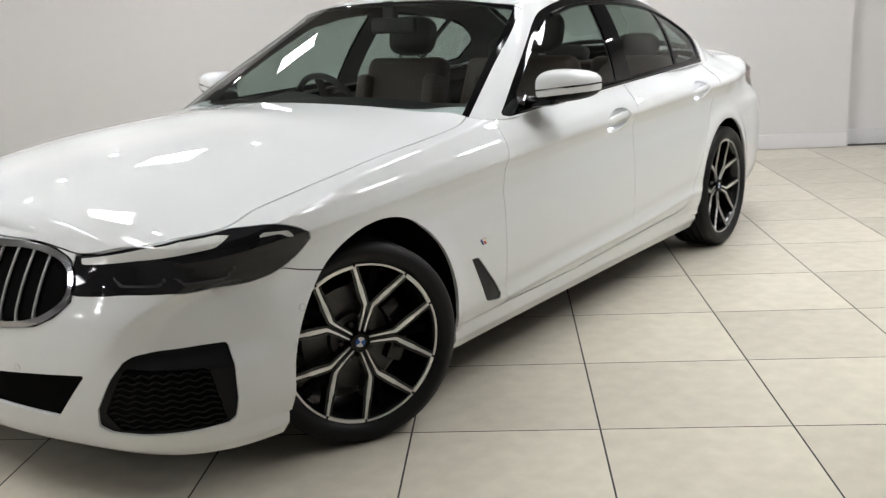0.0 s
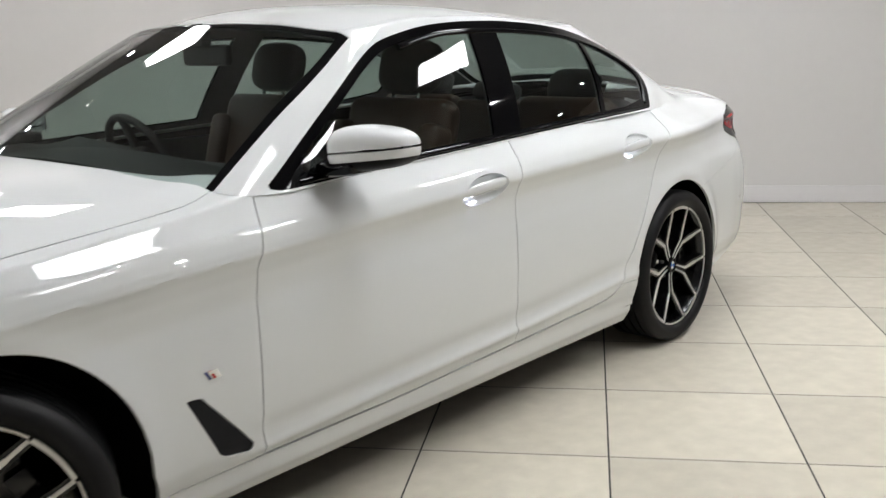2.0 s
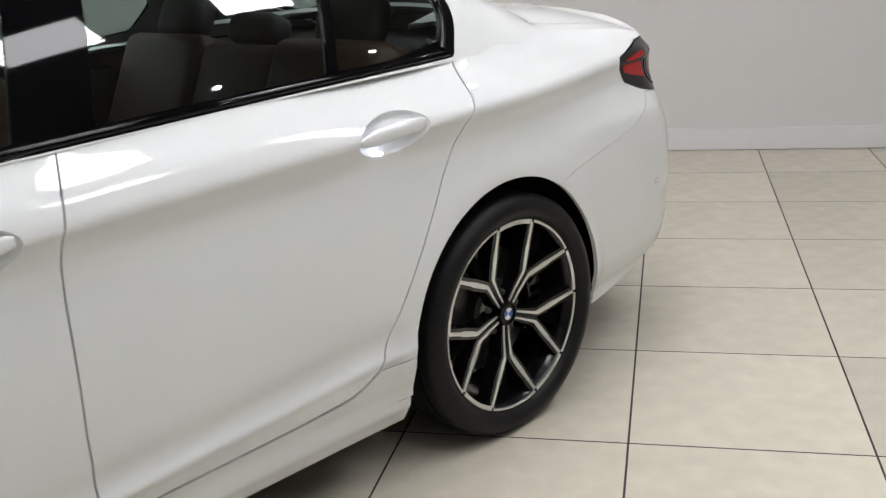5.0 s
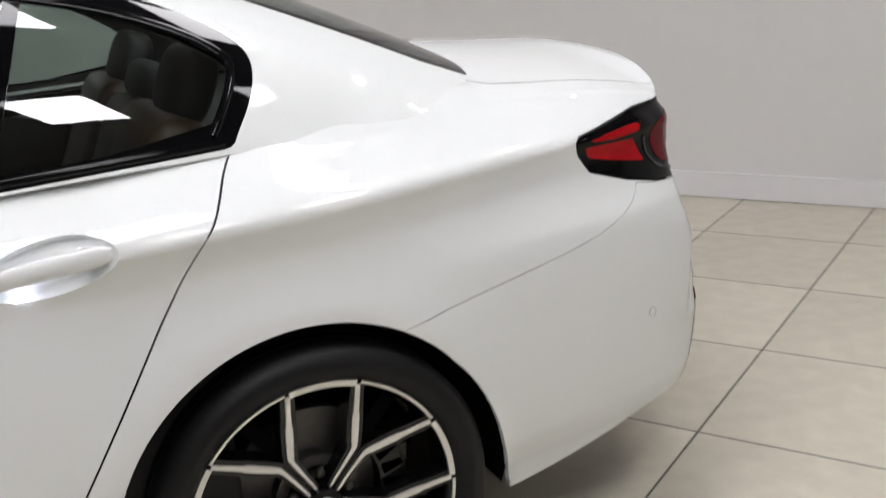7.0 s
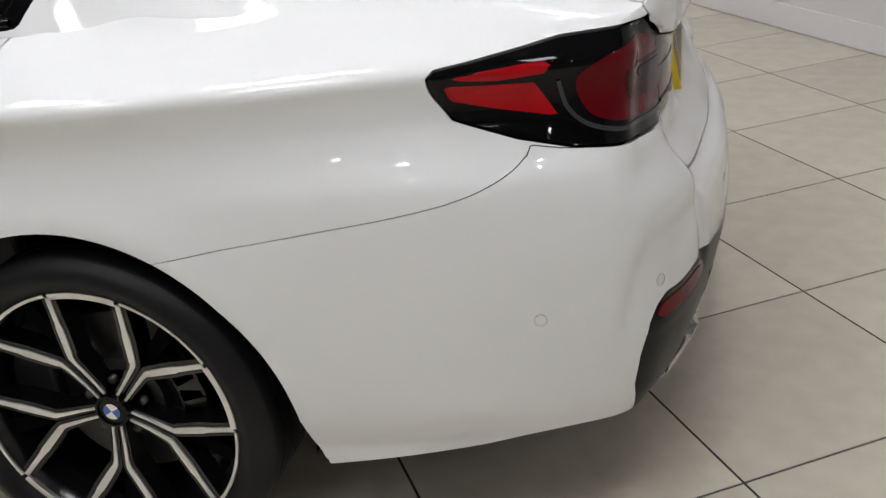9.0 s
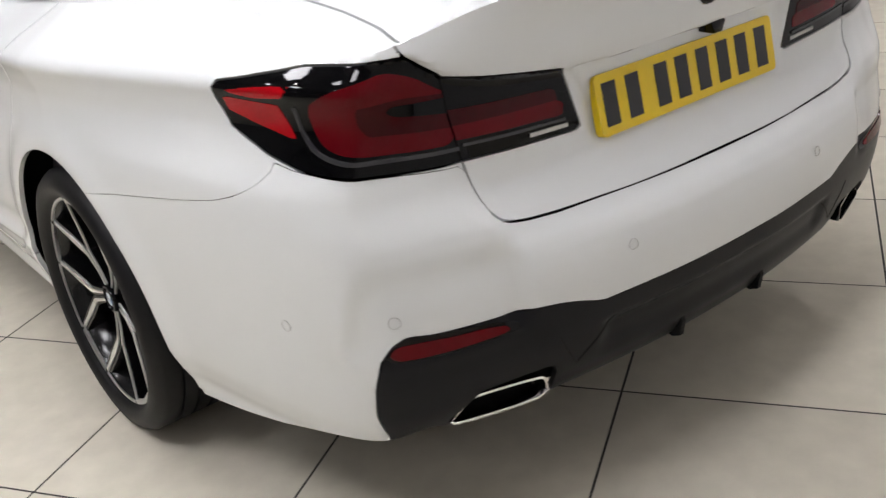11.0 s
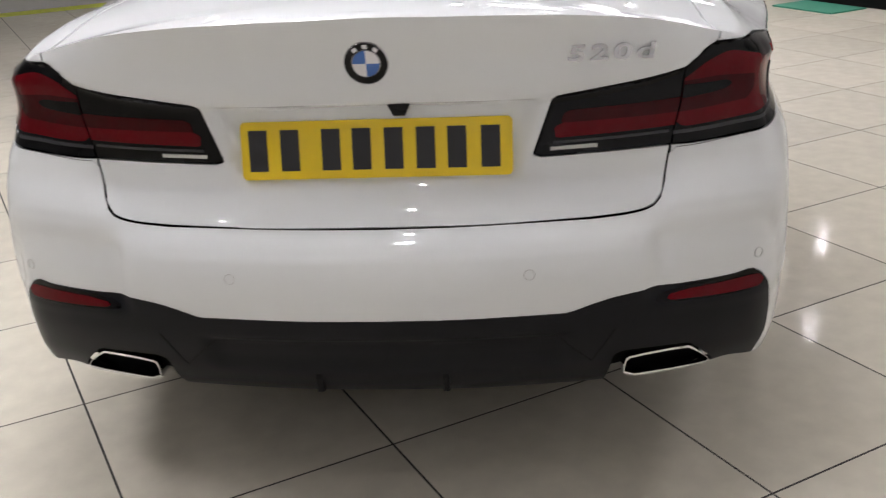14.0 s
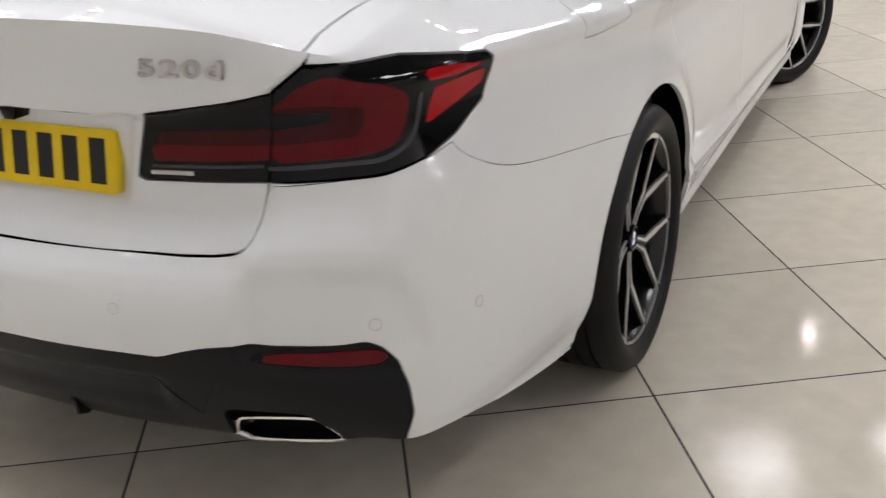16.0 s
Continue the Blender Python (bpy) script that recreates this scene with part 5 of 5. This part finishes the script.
# door handles
GLOW = material("courtesy_lamp", (0.75, 0.8, 1.0), 0.4, emit=30.0)
for side in (1, -1):
    for x0, z0, x1, z1 in ((-1.542, 0.832, -1.760, 0.850), (-2.500, 0.872, -2.694, 0.889)):
        n = 16
        rows = []
        bm = bmesh.new()
        for k in range(n + 1):
            t = k / n
            x, z = x0 + (x1 - x0) * t, z0 + (z1 - z0) * t + 0.004 * math.sin(math.pi * t)
            kk = int(np.argmin(np.abs(OUTLINE[:, 0] - x) + 10 * (OUTLINE[:, 1] < 0.8)))
            base = OUTLINE[kk, 1]
            bow = math.sin(math.pi * min(max(t, 0.0), 1.0)) ** 0.6
            yo = base - 0.004 + 0.013 * bow
            hh = 0.006 + 0.011 * min(1, t / 0.25) ** 0.6 * (1 if t < 0.85 else math.cos((t - 0.85) / 0.15 * 1.2))
            th = 0.004 + 0.006 * bow
            rows.append([bm.verts.new((x, side * (yo + th * math.cos(q) - th), z + hh * math.sin(q))) for q in np.linspace(0, 2 * math.pi, 14, endpoint=False)])
        for a, b in zip(rows[:-1], rows[1:]):
            for q in range(14):
                bm.faces.new((a[q], a[(q + 1) % 14], b[(q + 1) % 14], b[q]))
        bm.faces.new(rows[0])
        bm.faces.new(rows[-1])
        # the rear mount
        box_bm(bm, (x1 + 0.004, min(side * 0.885, side * 0.922), z1 - 0.012), (x1 + 0.045, max(side * 0.885, side * 0.922), z1 + 0.010), 0.005)
        bmesh.ops.recalc_face_normals(bm, faces=bm.faces)
        h = part("door_handle", bm, PAINT, car, "white bow door handle over a dished cup", angle=50)
        bm = bmesh.new()
        ys = sorted((side * (side_y(x0 - 0.055, z0 - 0.045) + 0.002), side * (side_y(x0 - 0.055, z0 - 0.045) + 0.007)))
        box_bm(bm, (x0 - 0.066, ys[0], z0 - 0.032), (x0 - 0.044, ys[1], z0 - 0.029))
        part("courtesy_light", bm, GLOW, h, "tiny bluish courtesy light under the handle", smooth=False)


# door mirrors
def mirror(side):
    nu, nw = 48, 40
    V = []
    for i in range(nu):
        p = 2 * math.pi * i / nu
        for j in range(nw + 1):
            q = -math.pi / 2 + math.pi * j / nw
            pw = lambda c, e: math.copysign(abs(c) ** e, c)
            lx = pw(math.cos(q), 0.5) * pw(math.cos(p), 0.65)
            lz = pw(math.cos(q), 0.5) * pw(math.sin(p), 0.65)
            ly = pw(math.sin(q), 0.65)
            t = (ly + 1) / 2
            x = -1.085 - 0.055 * t + lx * (0.098 - 0.025 * t) * (1 if lx > 0 else 0.72)
            z = 1.022 + 0.006 * t + lz * (0.066 - 0.020 * t * t)
            y = 0.980 + ly * 0.108
            V.append((x, y * side, z, 0, 0))
    V = np.array(V)
    F = []
    for i in range(nu):
        for j in range(nw):
            a, b = i * (nw + 1) + j, ((i + 1) % nu) * (nw + 1) + j
            F += [(a, b, b + 1), (a, b + 1, a + 1)]
    F = np.array(F)
    a, b, c = (V[F[:, k], :3] for k in range(3))
    mid = np.array([-1.11, 0.98 * side, 1.022])
    if (np.cross(b - a, c - a) * ((a + b + c) / 3 - mid)).sum() < 0:
        F = F[:, ::-1]
    S = (V, F)
    line = lambda x, y, z, s, v: z - (1.014 + 0.10 * (np.abs(y) - 0.9))
    under = lambda x, y, z, s, v: z - (0.988 + 0.10 * (np.abs(y) - 0.9))
    shell = panel("door_mirror", only(S, lambda *c: line(*c) - 0.003), PAINT, car, "white door mirror with black base", lip=0.006)
    panel("indicator_strip", only(S, lambda *c: 0.0035 - np.abs(line(*c)), lambda x, y, z, s, v: x + 1.10, lambda x, y, z, s, v: np.abs(y) - 0.90), GLOSS, shell, lip=0.002, offset=-0.001)
    panel("lower_shell", only(S, lambda *c: -line(*c) - 0.003, under), PAINT, shell, lip=0.006)
    panel("mirror_base", only(S, lambda *c: -under(*c)), MATT, shell, "black mirror base", lip=0.002, offset=-0.002)
    bm = bmesh.new()
    ys = sorted((side * 0.835, side * 0.965))
    box_bm(bm, (-1.135, ys[0], 0.944), (-1.02, ys[1], 0.990), 0.018)
    for v in bm.verts:
        v.co.z += 0.10 * (abs(v.co.y) - 0.835)
        v.co.x += 0.25 * max(0.90 - abs(v.co.y), 0)
    part("mirror_arm", bm, GLOSS, shell, "black mirror arm")
    bm = bmesh.new()
    ys = sorted((side * 0.895, side * 1.055))
    box_bm(bm, (-1.168, ys[0], 0.992), (-1.160, ys[1], 1.060), 0.004)
    part("mirror_glass", bm, CHROME, shell)


mirror(1)
mirror(-1)

# exhaust tips
for side in (1, -1):
    outer = rounded([(0.468, 0.303), (0.473, 0.345), (0.484, 0.352), (0.600, 0.354), (0.614, 0.349), (0.655, 0.310), (0.646, 0.302), (0.56, 0.300)], 1)
    c = outer.mean(0)
    bm = bmesh.new()
    loops = []
    for shrink, dx in ((1.0, 0.10), (1.0, 0.004), (0.975, -0.004), (0.90, -0.004), (0.87, 0.004), (0.86, 0.05)):
        loop = []
        for y, z in outer:
            q = c + (np.array([y, z]) - c) * np.array([shrink + (1 - shrink) * 0.55, shrink - (1 - shrink) * 1.4])
            loop.append(bm.verts.new((-4.018 + (q[0] - 0.468) * 0.33 + dx, side * q[1 - 1], q[1])))
        loops.append(loop)
    n = len(outer)
    for a, b in zip(loops[:-1], loops[1:]):
        for k in range(n):
            bm.faces.new((a[k], a[(k + 1) % n], b[(k + 1) % n], b[k]))
    bmesh.ops.recalc_face_normals(bm, faces=bm.faces)
    tip = part("exhaust_tip", bm, CHROME, car, "chrome-framed angular exhaust tip", angle=35)
    bm = bmesh.new()
    loop = [bm.verts.new((-4.018 + (y - 0.468) * 0.33 + 0.03, side * y, z)) for y, z in (c + (outer - c) * 0.9)]
    bm.faces.new(loop)
    part("exhaust_bore", bm, VOID, tip, "black bore", smooth=False)
# small fins under the diffuser
for y in (0.13, -0.16):
    bm = bmesh.new()
    box_bm(bm, (-3.90, y - 0.012, 0.225), (-3.83, y + 0.012, 0.30), 0.004)
    part("diffuser_fin", bm, MATT, diff)


# ---- wheels ----
def wheel(m, spin):
    t = empty("wheel")
    t.parent = car
    t.matrix_basis = m
    tagged(t, "black and machined-silver alloy wheel with low tyre")
    R = 0.3245
    prof = [(0.250, -0.098), (0.266, -0.110), (0.293, -0.121), (0.309, -0.116), (0.3205, -0.102)]
    for y in (-0.095, -0.062, -0.054, -0.024, -0.016, 0.016, 0.024, 0.054, 0.062, 0.095):
        prof.append((R, y))
    grooved = []
    for r, y in prof:
        grooved.append((r, y))
        if r == R and y in (-0.062, -0.024, 0.016, 0.054):
            grooved += [(R - 0.007, y + 0.0008), (R - 0.007, y + 0.0072)]
    grooved += [(0.3205, 0.102), (0.309, 0.116), (0.295, 0.121), (0.288, 0.1225), (0.282, 0.121), (0.270, 0.1165), (0.2625, 0.109), (0.2585, 0.101), (0.248, 0.094)]
    v, f = lathe(grooved, 90)
    link_mesh("tyre", v, f, RUBBER, t, "black low-profile tyre", sharp=True)
    v, f = lathe([(0.236, -0.10), (0.228, -0.04), (0.228, 0.03), (0.236, 0.07), (0.246, 0.094), (0.250, 0.098)], 90)
    link_mesh("rim", v, f, ALLOYBLACK, t, "gloss black rim barrel")
    face = lambda r: 0.070 + 0.030 * min(max((r - 0.05) / 0.2, 0), 1) ** 1.3
    for k in range(5):
        phi = radians(spin + 72 * k)
        ux, uz = math.cos(phi), math.sin(phi)
        for sgn in (1, -1):
            end = phi + sgn * radians(20.6)
            ex, ez = 0.248 * math.cos(end), 0.248 * math.sin(end)
            at = lambda r, o: (r * ux - sgn * o * uz, r * uz + sgn * o * ux)
            kx, kz = at(0.122, 0.0135)
            pts = [at(0.034, 0.0088), at(0.07, 0.0098), at(0.110, 0.0118), (kx, kz)]
            pts += [(kx + (ex - kx) * q, kz + (ez - kz) * q) for q in (0.08, 0.35, 0.5, 0.56, 0.8, 1.0)]
            v, f = strip(pts, (0.0046, 0.0056, 0.0076, 0.0102, 0.0122, 0.0136, 0.0136, 0.0102, 0.0092, 0.0092), 0.005, face)
            link_mesh("spoke_face", v, f, SILVER, t, "machined silver spoke face", smooth=False)
            v, f = strip(pts, (0.014, 0.017, 0.022, 0.026, 0.029, 0.031, 0.031, 0.029, 0.027, 0.027), 0.045, lambda r: face(r) - 0.003)
            link_mesh("spoke", v, f, ALLOYBLACK, t, "gloss black spoke side", smooth=False)
        # plain black spoke lying behind, between the pairs
        v, f = strip([(0.05 * ux, 0.05 * uz), (0.14 * ux, 0.14 * uz), (0.235 * ux, 0.235 * uz)], (0.03, 0.024, 0.03), 0.03, lambda r: 0.045 + 0.02 * r / 0.25)
        link_mesh("rear_spoke", v, f, VOID, t, smooth=False)
        v, f = lathe([(0.0, 0.071), (0.008, 0.071), (0.009, 0.06)], 12)
        c = phi + math.pi / 5
        v = v + np.array([0.056 * math.cos(c), -0.012, 0.056 * math.sin(c)])
        link_mesh("wheel_bolt", v, f, IRON, t)
    v, f = lathe([(0.0, 0.075), (0.026, 0.075), (0.0275, 0.079), (0.0325, 0.078), (0.035, 0.07), (0.036, 0.03)], 36)
    link_mesh("hub_cap", v, f, GLOSS, t, sharp=True)
    em = Matrix.Translation((0, 0.0765, 0)) @ Matrix.Rotation(radians(-90), 4, "X") @ Matrix.Rotation(radians(30), 4, "Z")
    for q in range(4):
        a = np.linspace(q * math.pi / 2, (q + 1) * math.pi / 2, 7)
        vv = [(0, 0, 0.0005)] + [(0.0165 * math.cos(s), 0.0165 * math.sin(s), 0.0005) for s in a]
        fitted("quarter", vv, [(0, n, n + 1) for n in range(1, 7)], WHITE if q % 2 == 0 else BLUE, t, em, smooth=False)
    # the outer edge, in ten lengths with fine gaps at the spoke ends
    for k in range(10):
        start, wide_arc = spin + 72 * (k // 2) + (20.6 if k % 2 == 0 else 51.4), 30.8 if k % 2 == 0 else 41.2
        a = np.linspace(radians(start + 0.9), radians(start + wide_arc - 0.9), 12)
        v, f = [], []
        w = 0.0120 if k % 2 == 0 else 0.0065
        for s in a:
            for r, y in ((0.2570 - w, 0.094), (0.2570 - w, 0.1015), (0.2560, 0.1025), (0.2585, 0.098)):
                v.append((r * math.cos(s), y, r * math.sin(s)))
        for n in range(11):
            for q in range(3):
                f.append((4 * n + q, 4 * n + q + 1, 4 * n + q + 5, 4 * n + q + 4))
        link_mesh("rim_edge", v, f, SILVER, t, "machined silver rim edge", sharp=True)
    v, f = lathe([(0.06, 0.03), (0.082, 0.03), (0.085, 0.005), (0.168, 0.005), (0.168, -0.022), (0.06, -0.022)], 72)
    link_mesh("brake_disc", v, f, IRON, t, "grey iron brake disc", sharp=True)
    bm = bmesh.new()
    for s in np.linspace(radians(150), radians(205), 5):
        box_bm(bm, (-0.028, -0.03, -0.034), (0.028, 0.045, 0.034), 0.006, Matrix.Translation((0.15 * math.cos(s), 0, 0.15 * math.sin(s))) @ Matrix.Rotation(-s, 4, "Y"))
    part("brake_caliper", bm, ALLOYBLACK, t, "black brake caliper")
    return t


for x, y, turn, spin in ((-2.988, 0.808, 0, 58), (-2.985, -0.808, 180, 66), (-0.012, 0.774, -27, 107.5), (-0.008, -0.774, 180 - 24, 75)):
    wheel(pose(x, y, 0.3250, 0, 0, turn), spin)


# ---- the cabin ----
HEADLINER = material("grey_headlining", (0.10, 0.10, 0.10), 0.9, grain=0.1, scale=200)


def soft_box(bm, lo, hi, r, m=None):
    g = box_bm(bm, lo, hi)
    e = list({e for v in g for e in v.link_edges})
    res = bmesh.ops.bevel(bm, geom=e, offset=r, segments=4, affect="EDGES", profile=0.5)
    if m is not None:
        bmesh.ops.transform(bm, matrix=m, verts=list({v for f in res["faces"] for v in f.verts}))


def cushion(bm, lo, hi, e, m):
    """A plump pad: a ball squared off towards the box that holds it."""
    nu, nw = 28, 14
    lo, hi = Vector(lo), Vector(hi)
    c, r = (lo + hi) / 2, (hi - lo) / 2
    pw = lambda q, k: math.copysign(abs(q) ** k, q)
    rows = []
    for j in range(1, nw):
        q = -math.pi / 2 + math.pi * j / nw
        rows.append([bm.verts.new(m @ Vector((c.x + r.x * pw(math.cos(q), e) * pw(math.cos(p), 0.7), c.y + r.y * pw(math.cos(q), e) * pw(math.sin(p), 0.7), c.z + r.z * pw(math.sin(q), e)))) for p in (2 * math.pi * i / nu for i in range(nu))])
    for a, b in zip(rows[:-1], rows[1:]):
        for i in range(nu):
            bm.faces.new((a[i], a[(i + 1) % nu], b[(i + 1) % nu], b[i]))
    bm.faces.new(rows[0][::-1])
    bm.faces.new(rows[-1])


def seat(x, y, lean=-16):
    bm = bmesh.new()
    soft_box(bm, (x - 0.02, y - 0.25, 0.42), (x + 0.50, y + 0.25, 0.56), 0.05)
    back = Matrix.Translation((x, y, 0.52)) @ Matrix.Rotation(radians(lean), 4, "Y")
    soft_box(bm, (-0.07, -0.245, 0.0), (0.06, 0.245, 0.60), 0.055, back)
    soft_box(bm, (-0.01, -0.26, 0.06), (0.11, -0.17, 0.50), 0.035, back)
    soft_box(bm, (-0.01, 0.17, 0.06), (0.11, 0.26, 0.50), 0.035, back)
    s = part("front_seat", bm, TAN, car, "dark tan leather front seat", angle=60)
    bm = bmesh.new()
    cushion(bm, (-0.06, -0.14, 0.615), (0.05, 0.14, 0.815), 0.62, back)
    part("headrest", bm, CABIN, s, "dark leather headrest", angle=60)
    bm = bmesh.new()
    for dy in (-0.06, 0.06):
        box_bm(bm, (-0.006, dy - 0.006, 0.58), (0.006, dy + 0.006, 0.66), 0.002, back)
    part("headrest_post", bm, CHROME, s)


seat(-1.72, 0.37)
seat(-1.72, -0.37)
bm = bmesh.new()
soft_box(bm, (-2.68, -0.66, 0.42), (-2.20, 0.66, 0.58), 0.05)
lean = Matrix.Translation((-2.66, 0, 0.50)) @ Matrix.Rotation(radians(-24), 4, "Y")
for y in (-0.42, 0.42):
    soft_box(bm, (-0.08, y - 0.24, 0.0), (0.07, y + 0.24, 0.58), 0.05, lean)
soft_box(bm, (-0.08, -0.20, 0.0), (0.05, 0.20, 0.56), 0.04, lean)
bench = part("rear_bench", bm, TAN, car, "dark tan leather rear bench", angle=60)
for y in (-0.42, 0.0, 0.42):
    bm = bmesh.new()
    cushion(bm, (-0.06, y - 0.13, 0.56), (0.04, y + 0.13, 0.72 if y else 0.66), 0.62, lean)
    part("headrest", bm, CABIN, bench, "dark leather headrest", angle=60)
bm = bmesh.new()
prof = [(-0.80, 0.93), (-0.90, 0.955), (-1.02, 0.960), (-1.13, 0.93), (-1.17, 0.86), (-1.10, 0.62), (-0.80, 0.55)]
ends = []
for y in np.linspace(-0.80, 0.80, 17):
    hood = 0.045 * math.exp(-(((y + 0.37) / 0.16) ** 2))
    ends.append([bm.verts.new((x, y * (0.82 if x > -0.85 else 1), z + (hood if 1 < k < 4 else 0))) for k, (x, z) in enumerate(prof)])
for a, b in zip(ends[:-1], ends[1:]):
    for k in range(len(prof)):
        bm.faces.new((a[k], a[(k + 1) % len(prof)], b[(k + 1) % len(prof)], b[k]))
bmesh.ops.recalc_face_normals(bm, faces=bm.faces)
part("dashboard", bm, CABIN, car, "dark soft dashboard", angle=50)
# steering wheel on the right
bm = bmesh.new()
sw = Matrix.Translation((-1.25, -0.37, 0.895)) @ Matrix.Rotation(radians(-66), 4, "Y")
nu, nw = 40, 10
grid_v = [[bm.verts.new(sw @ Vector(((0.178 + 0.015 * math.cos(q)) * math.cos(p), (0.178 + 0.015 * math.cos(q)) * math.sin(p), 0.015 * math.sin(q)))) for q in np.linspace(0, 2 * math.pi, nw, endpoint=False)] for p in np.linspace(0, 2 * math.pi, nu, endpoint=False)]
for i in range(nu):
    for j in range(nw):
        bm.faces.new((grid_v[i][j], grid_v[(i + 1) % nu][j], grid_v[(i + 1) % nu][(j + 1) % nw], grid_v[i][(j + 1) % nw]))
soft_box(bm, (-0.07, -0.075, -0.04), (0.06, 0.075, 0.015), 0.02, sw)
for lo, hi in (((-0.02, -0.17, -0.01), (0.02, -0.06, 0.01)), ((-0.02, 0.06, -0.01), (0.02, 0.17, 0.01)), ((0.05, -0.02, -0.01), (0.17, 0.02, 0.01))):
    box_bm(bm, lo, hi, 0.004, sw)
bmesh.ops.recalc_face_normals(bm, faces=bm.faces)
part("steering_wheel", bm, CABIN, car, "black leather steering wheel", angle=60)
bm = bmesh.new()
soft_box(bm, (-1.315, -0.125, 1.235), (-1.285, 0.125, 1.305), 0.014)
box_bm(bm, (-1.30, -0.03, 1.30), (-1.26, 0.03, 1.375), 0.006)
part("cabin_mirror", bm, CABIN, car, "dark inside mirror", angle=50)
bm = bmesh.new()
box_bm(bm, (-3.50, -0.62, 0.96), (-2.86, 0.62, 0.99), 0.01)
part("parcel_shelf", bm, CABIN, car, "dark parcel shelf", smooth=False)
bm = bmesh.new()
box_bm(bm, (-3.0, -0.80, 0.24), (-0.62, 0.80, 0.28))
box_bm(bm, (-1.60, -0.12, 0.28), (-0.95, 0.12, 0.62), 0.03)
part("cabin_floor", bm, CABIN, car, "dark cabin floor and console", smooth=False)
for side in (1, -1):
    bm = bmesh.new()
    ys = sorted((side * 0.80, side * 0.835))
    box_bm(bm, (-2.85, ys[0], 0.28), (-0.75, ys[1], 0.915), 0.01)
    part("door_card", bm, CABIN, car, "dark door lining", smooth=False)
inner_roof = only(CABIN_S, lambda x, y, z, s, v: v - 0.97)
panel("headlining", both((inner_roof[0], inner_roof[1][:, ::-1])), HEADLINER, car, "grey cloth headlining", lip=0, weld=True, offset=0.012)
inner_post = only(CABIN_S, lambda x, y, z, s, v: 1.0 - v, minus(windscreen, 0.0), minus(rear_glass, 0.0), lambda *c: -lights(*c))
for side in (1, -1):
    S = inner_post if side > 0 else mirrored(inner_post)
    panel("pillar_trim", (S[0], S[1][:, ::-1]), HEADLINER, car, "grey inner pillar trim", lip=0, offset=0.014)

# ---- floor tiles ----
def tile_mesh():
    h, b = PITCH / 2 - 0.0022, 0.0008
    v = [(-h, -h, -0.003), (h, -h, -0.003), (h, h, -0.003), (-h, h, -0.003), (-h + b, -h + b, 0), (h - b, -h + b, 0), (h - b, h - b, 0), (-h + b, h - b, 0)]
    f = [(4, 5, 6, 7), (0, 1, 5, 4), (1, 2, 6, 5), (2, 3, 7, 6), (3, 0, 4, 7)]
    me = bpy.data.meshes.new("floor_tile")
    me.from_pydata(v, [], f)
    me.materials.append(TILE)
    return me


TILE_ME = tile_mesh()
far = bmesh.new()
for i in range(-15, 9):
    for j in range(-17, 14):
        c = hall(i + 0.5, j + 0.5)
        if -5 <= i <= 8 and -8 <= j <= 6:
            ob = new("tile", TILE_ME)
            ob.matrix_basis = Matrix.Translation((c.x, c.y, 0)) @ Matrix.Rotation(GRID_A, 4, "Z")
            ob.parent = floor
        else:
            n = len(far.verts)
            far.from_mesh(TILE_ME)
            far.verts.ensure_lookup_table()
            bmesh.ops.transform(far, matrix=Matrix.Translation((c.x, c.y, 0)) @ Matrix.Rotation(GRID_A, 4, "Z"), verts=far.verts[n:])
tagged(part("far_tiles", far, TILE, floor, smooth=False), kind="stuff")
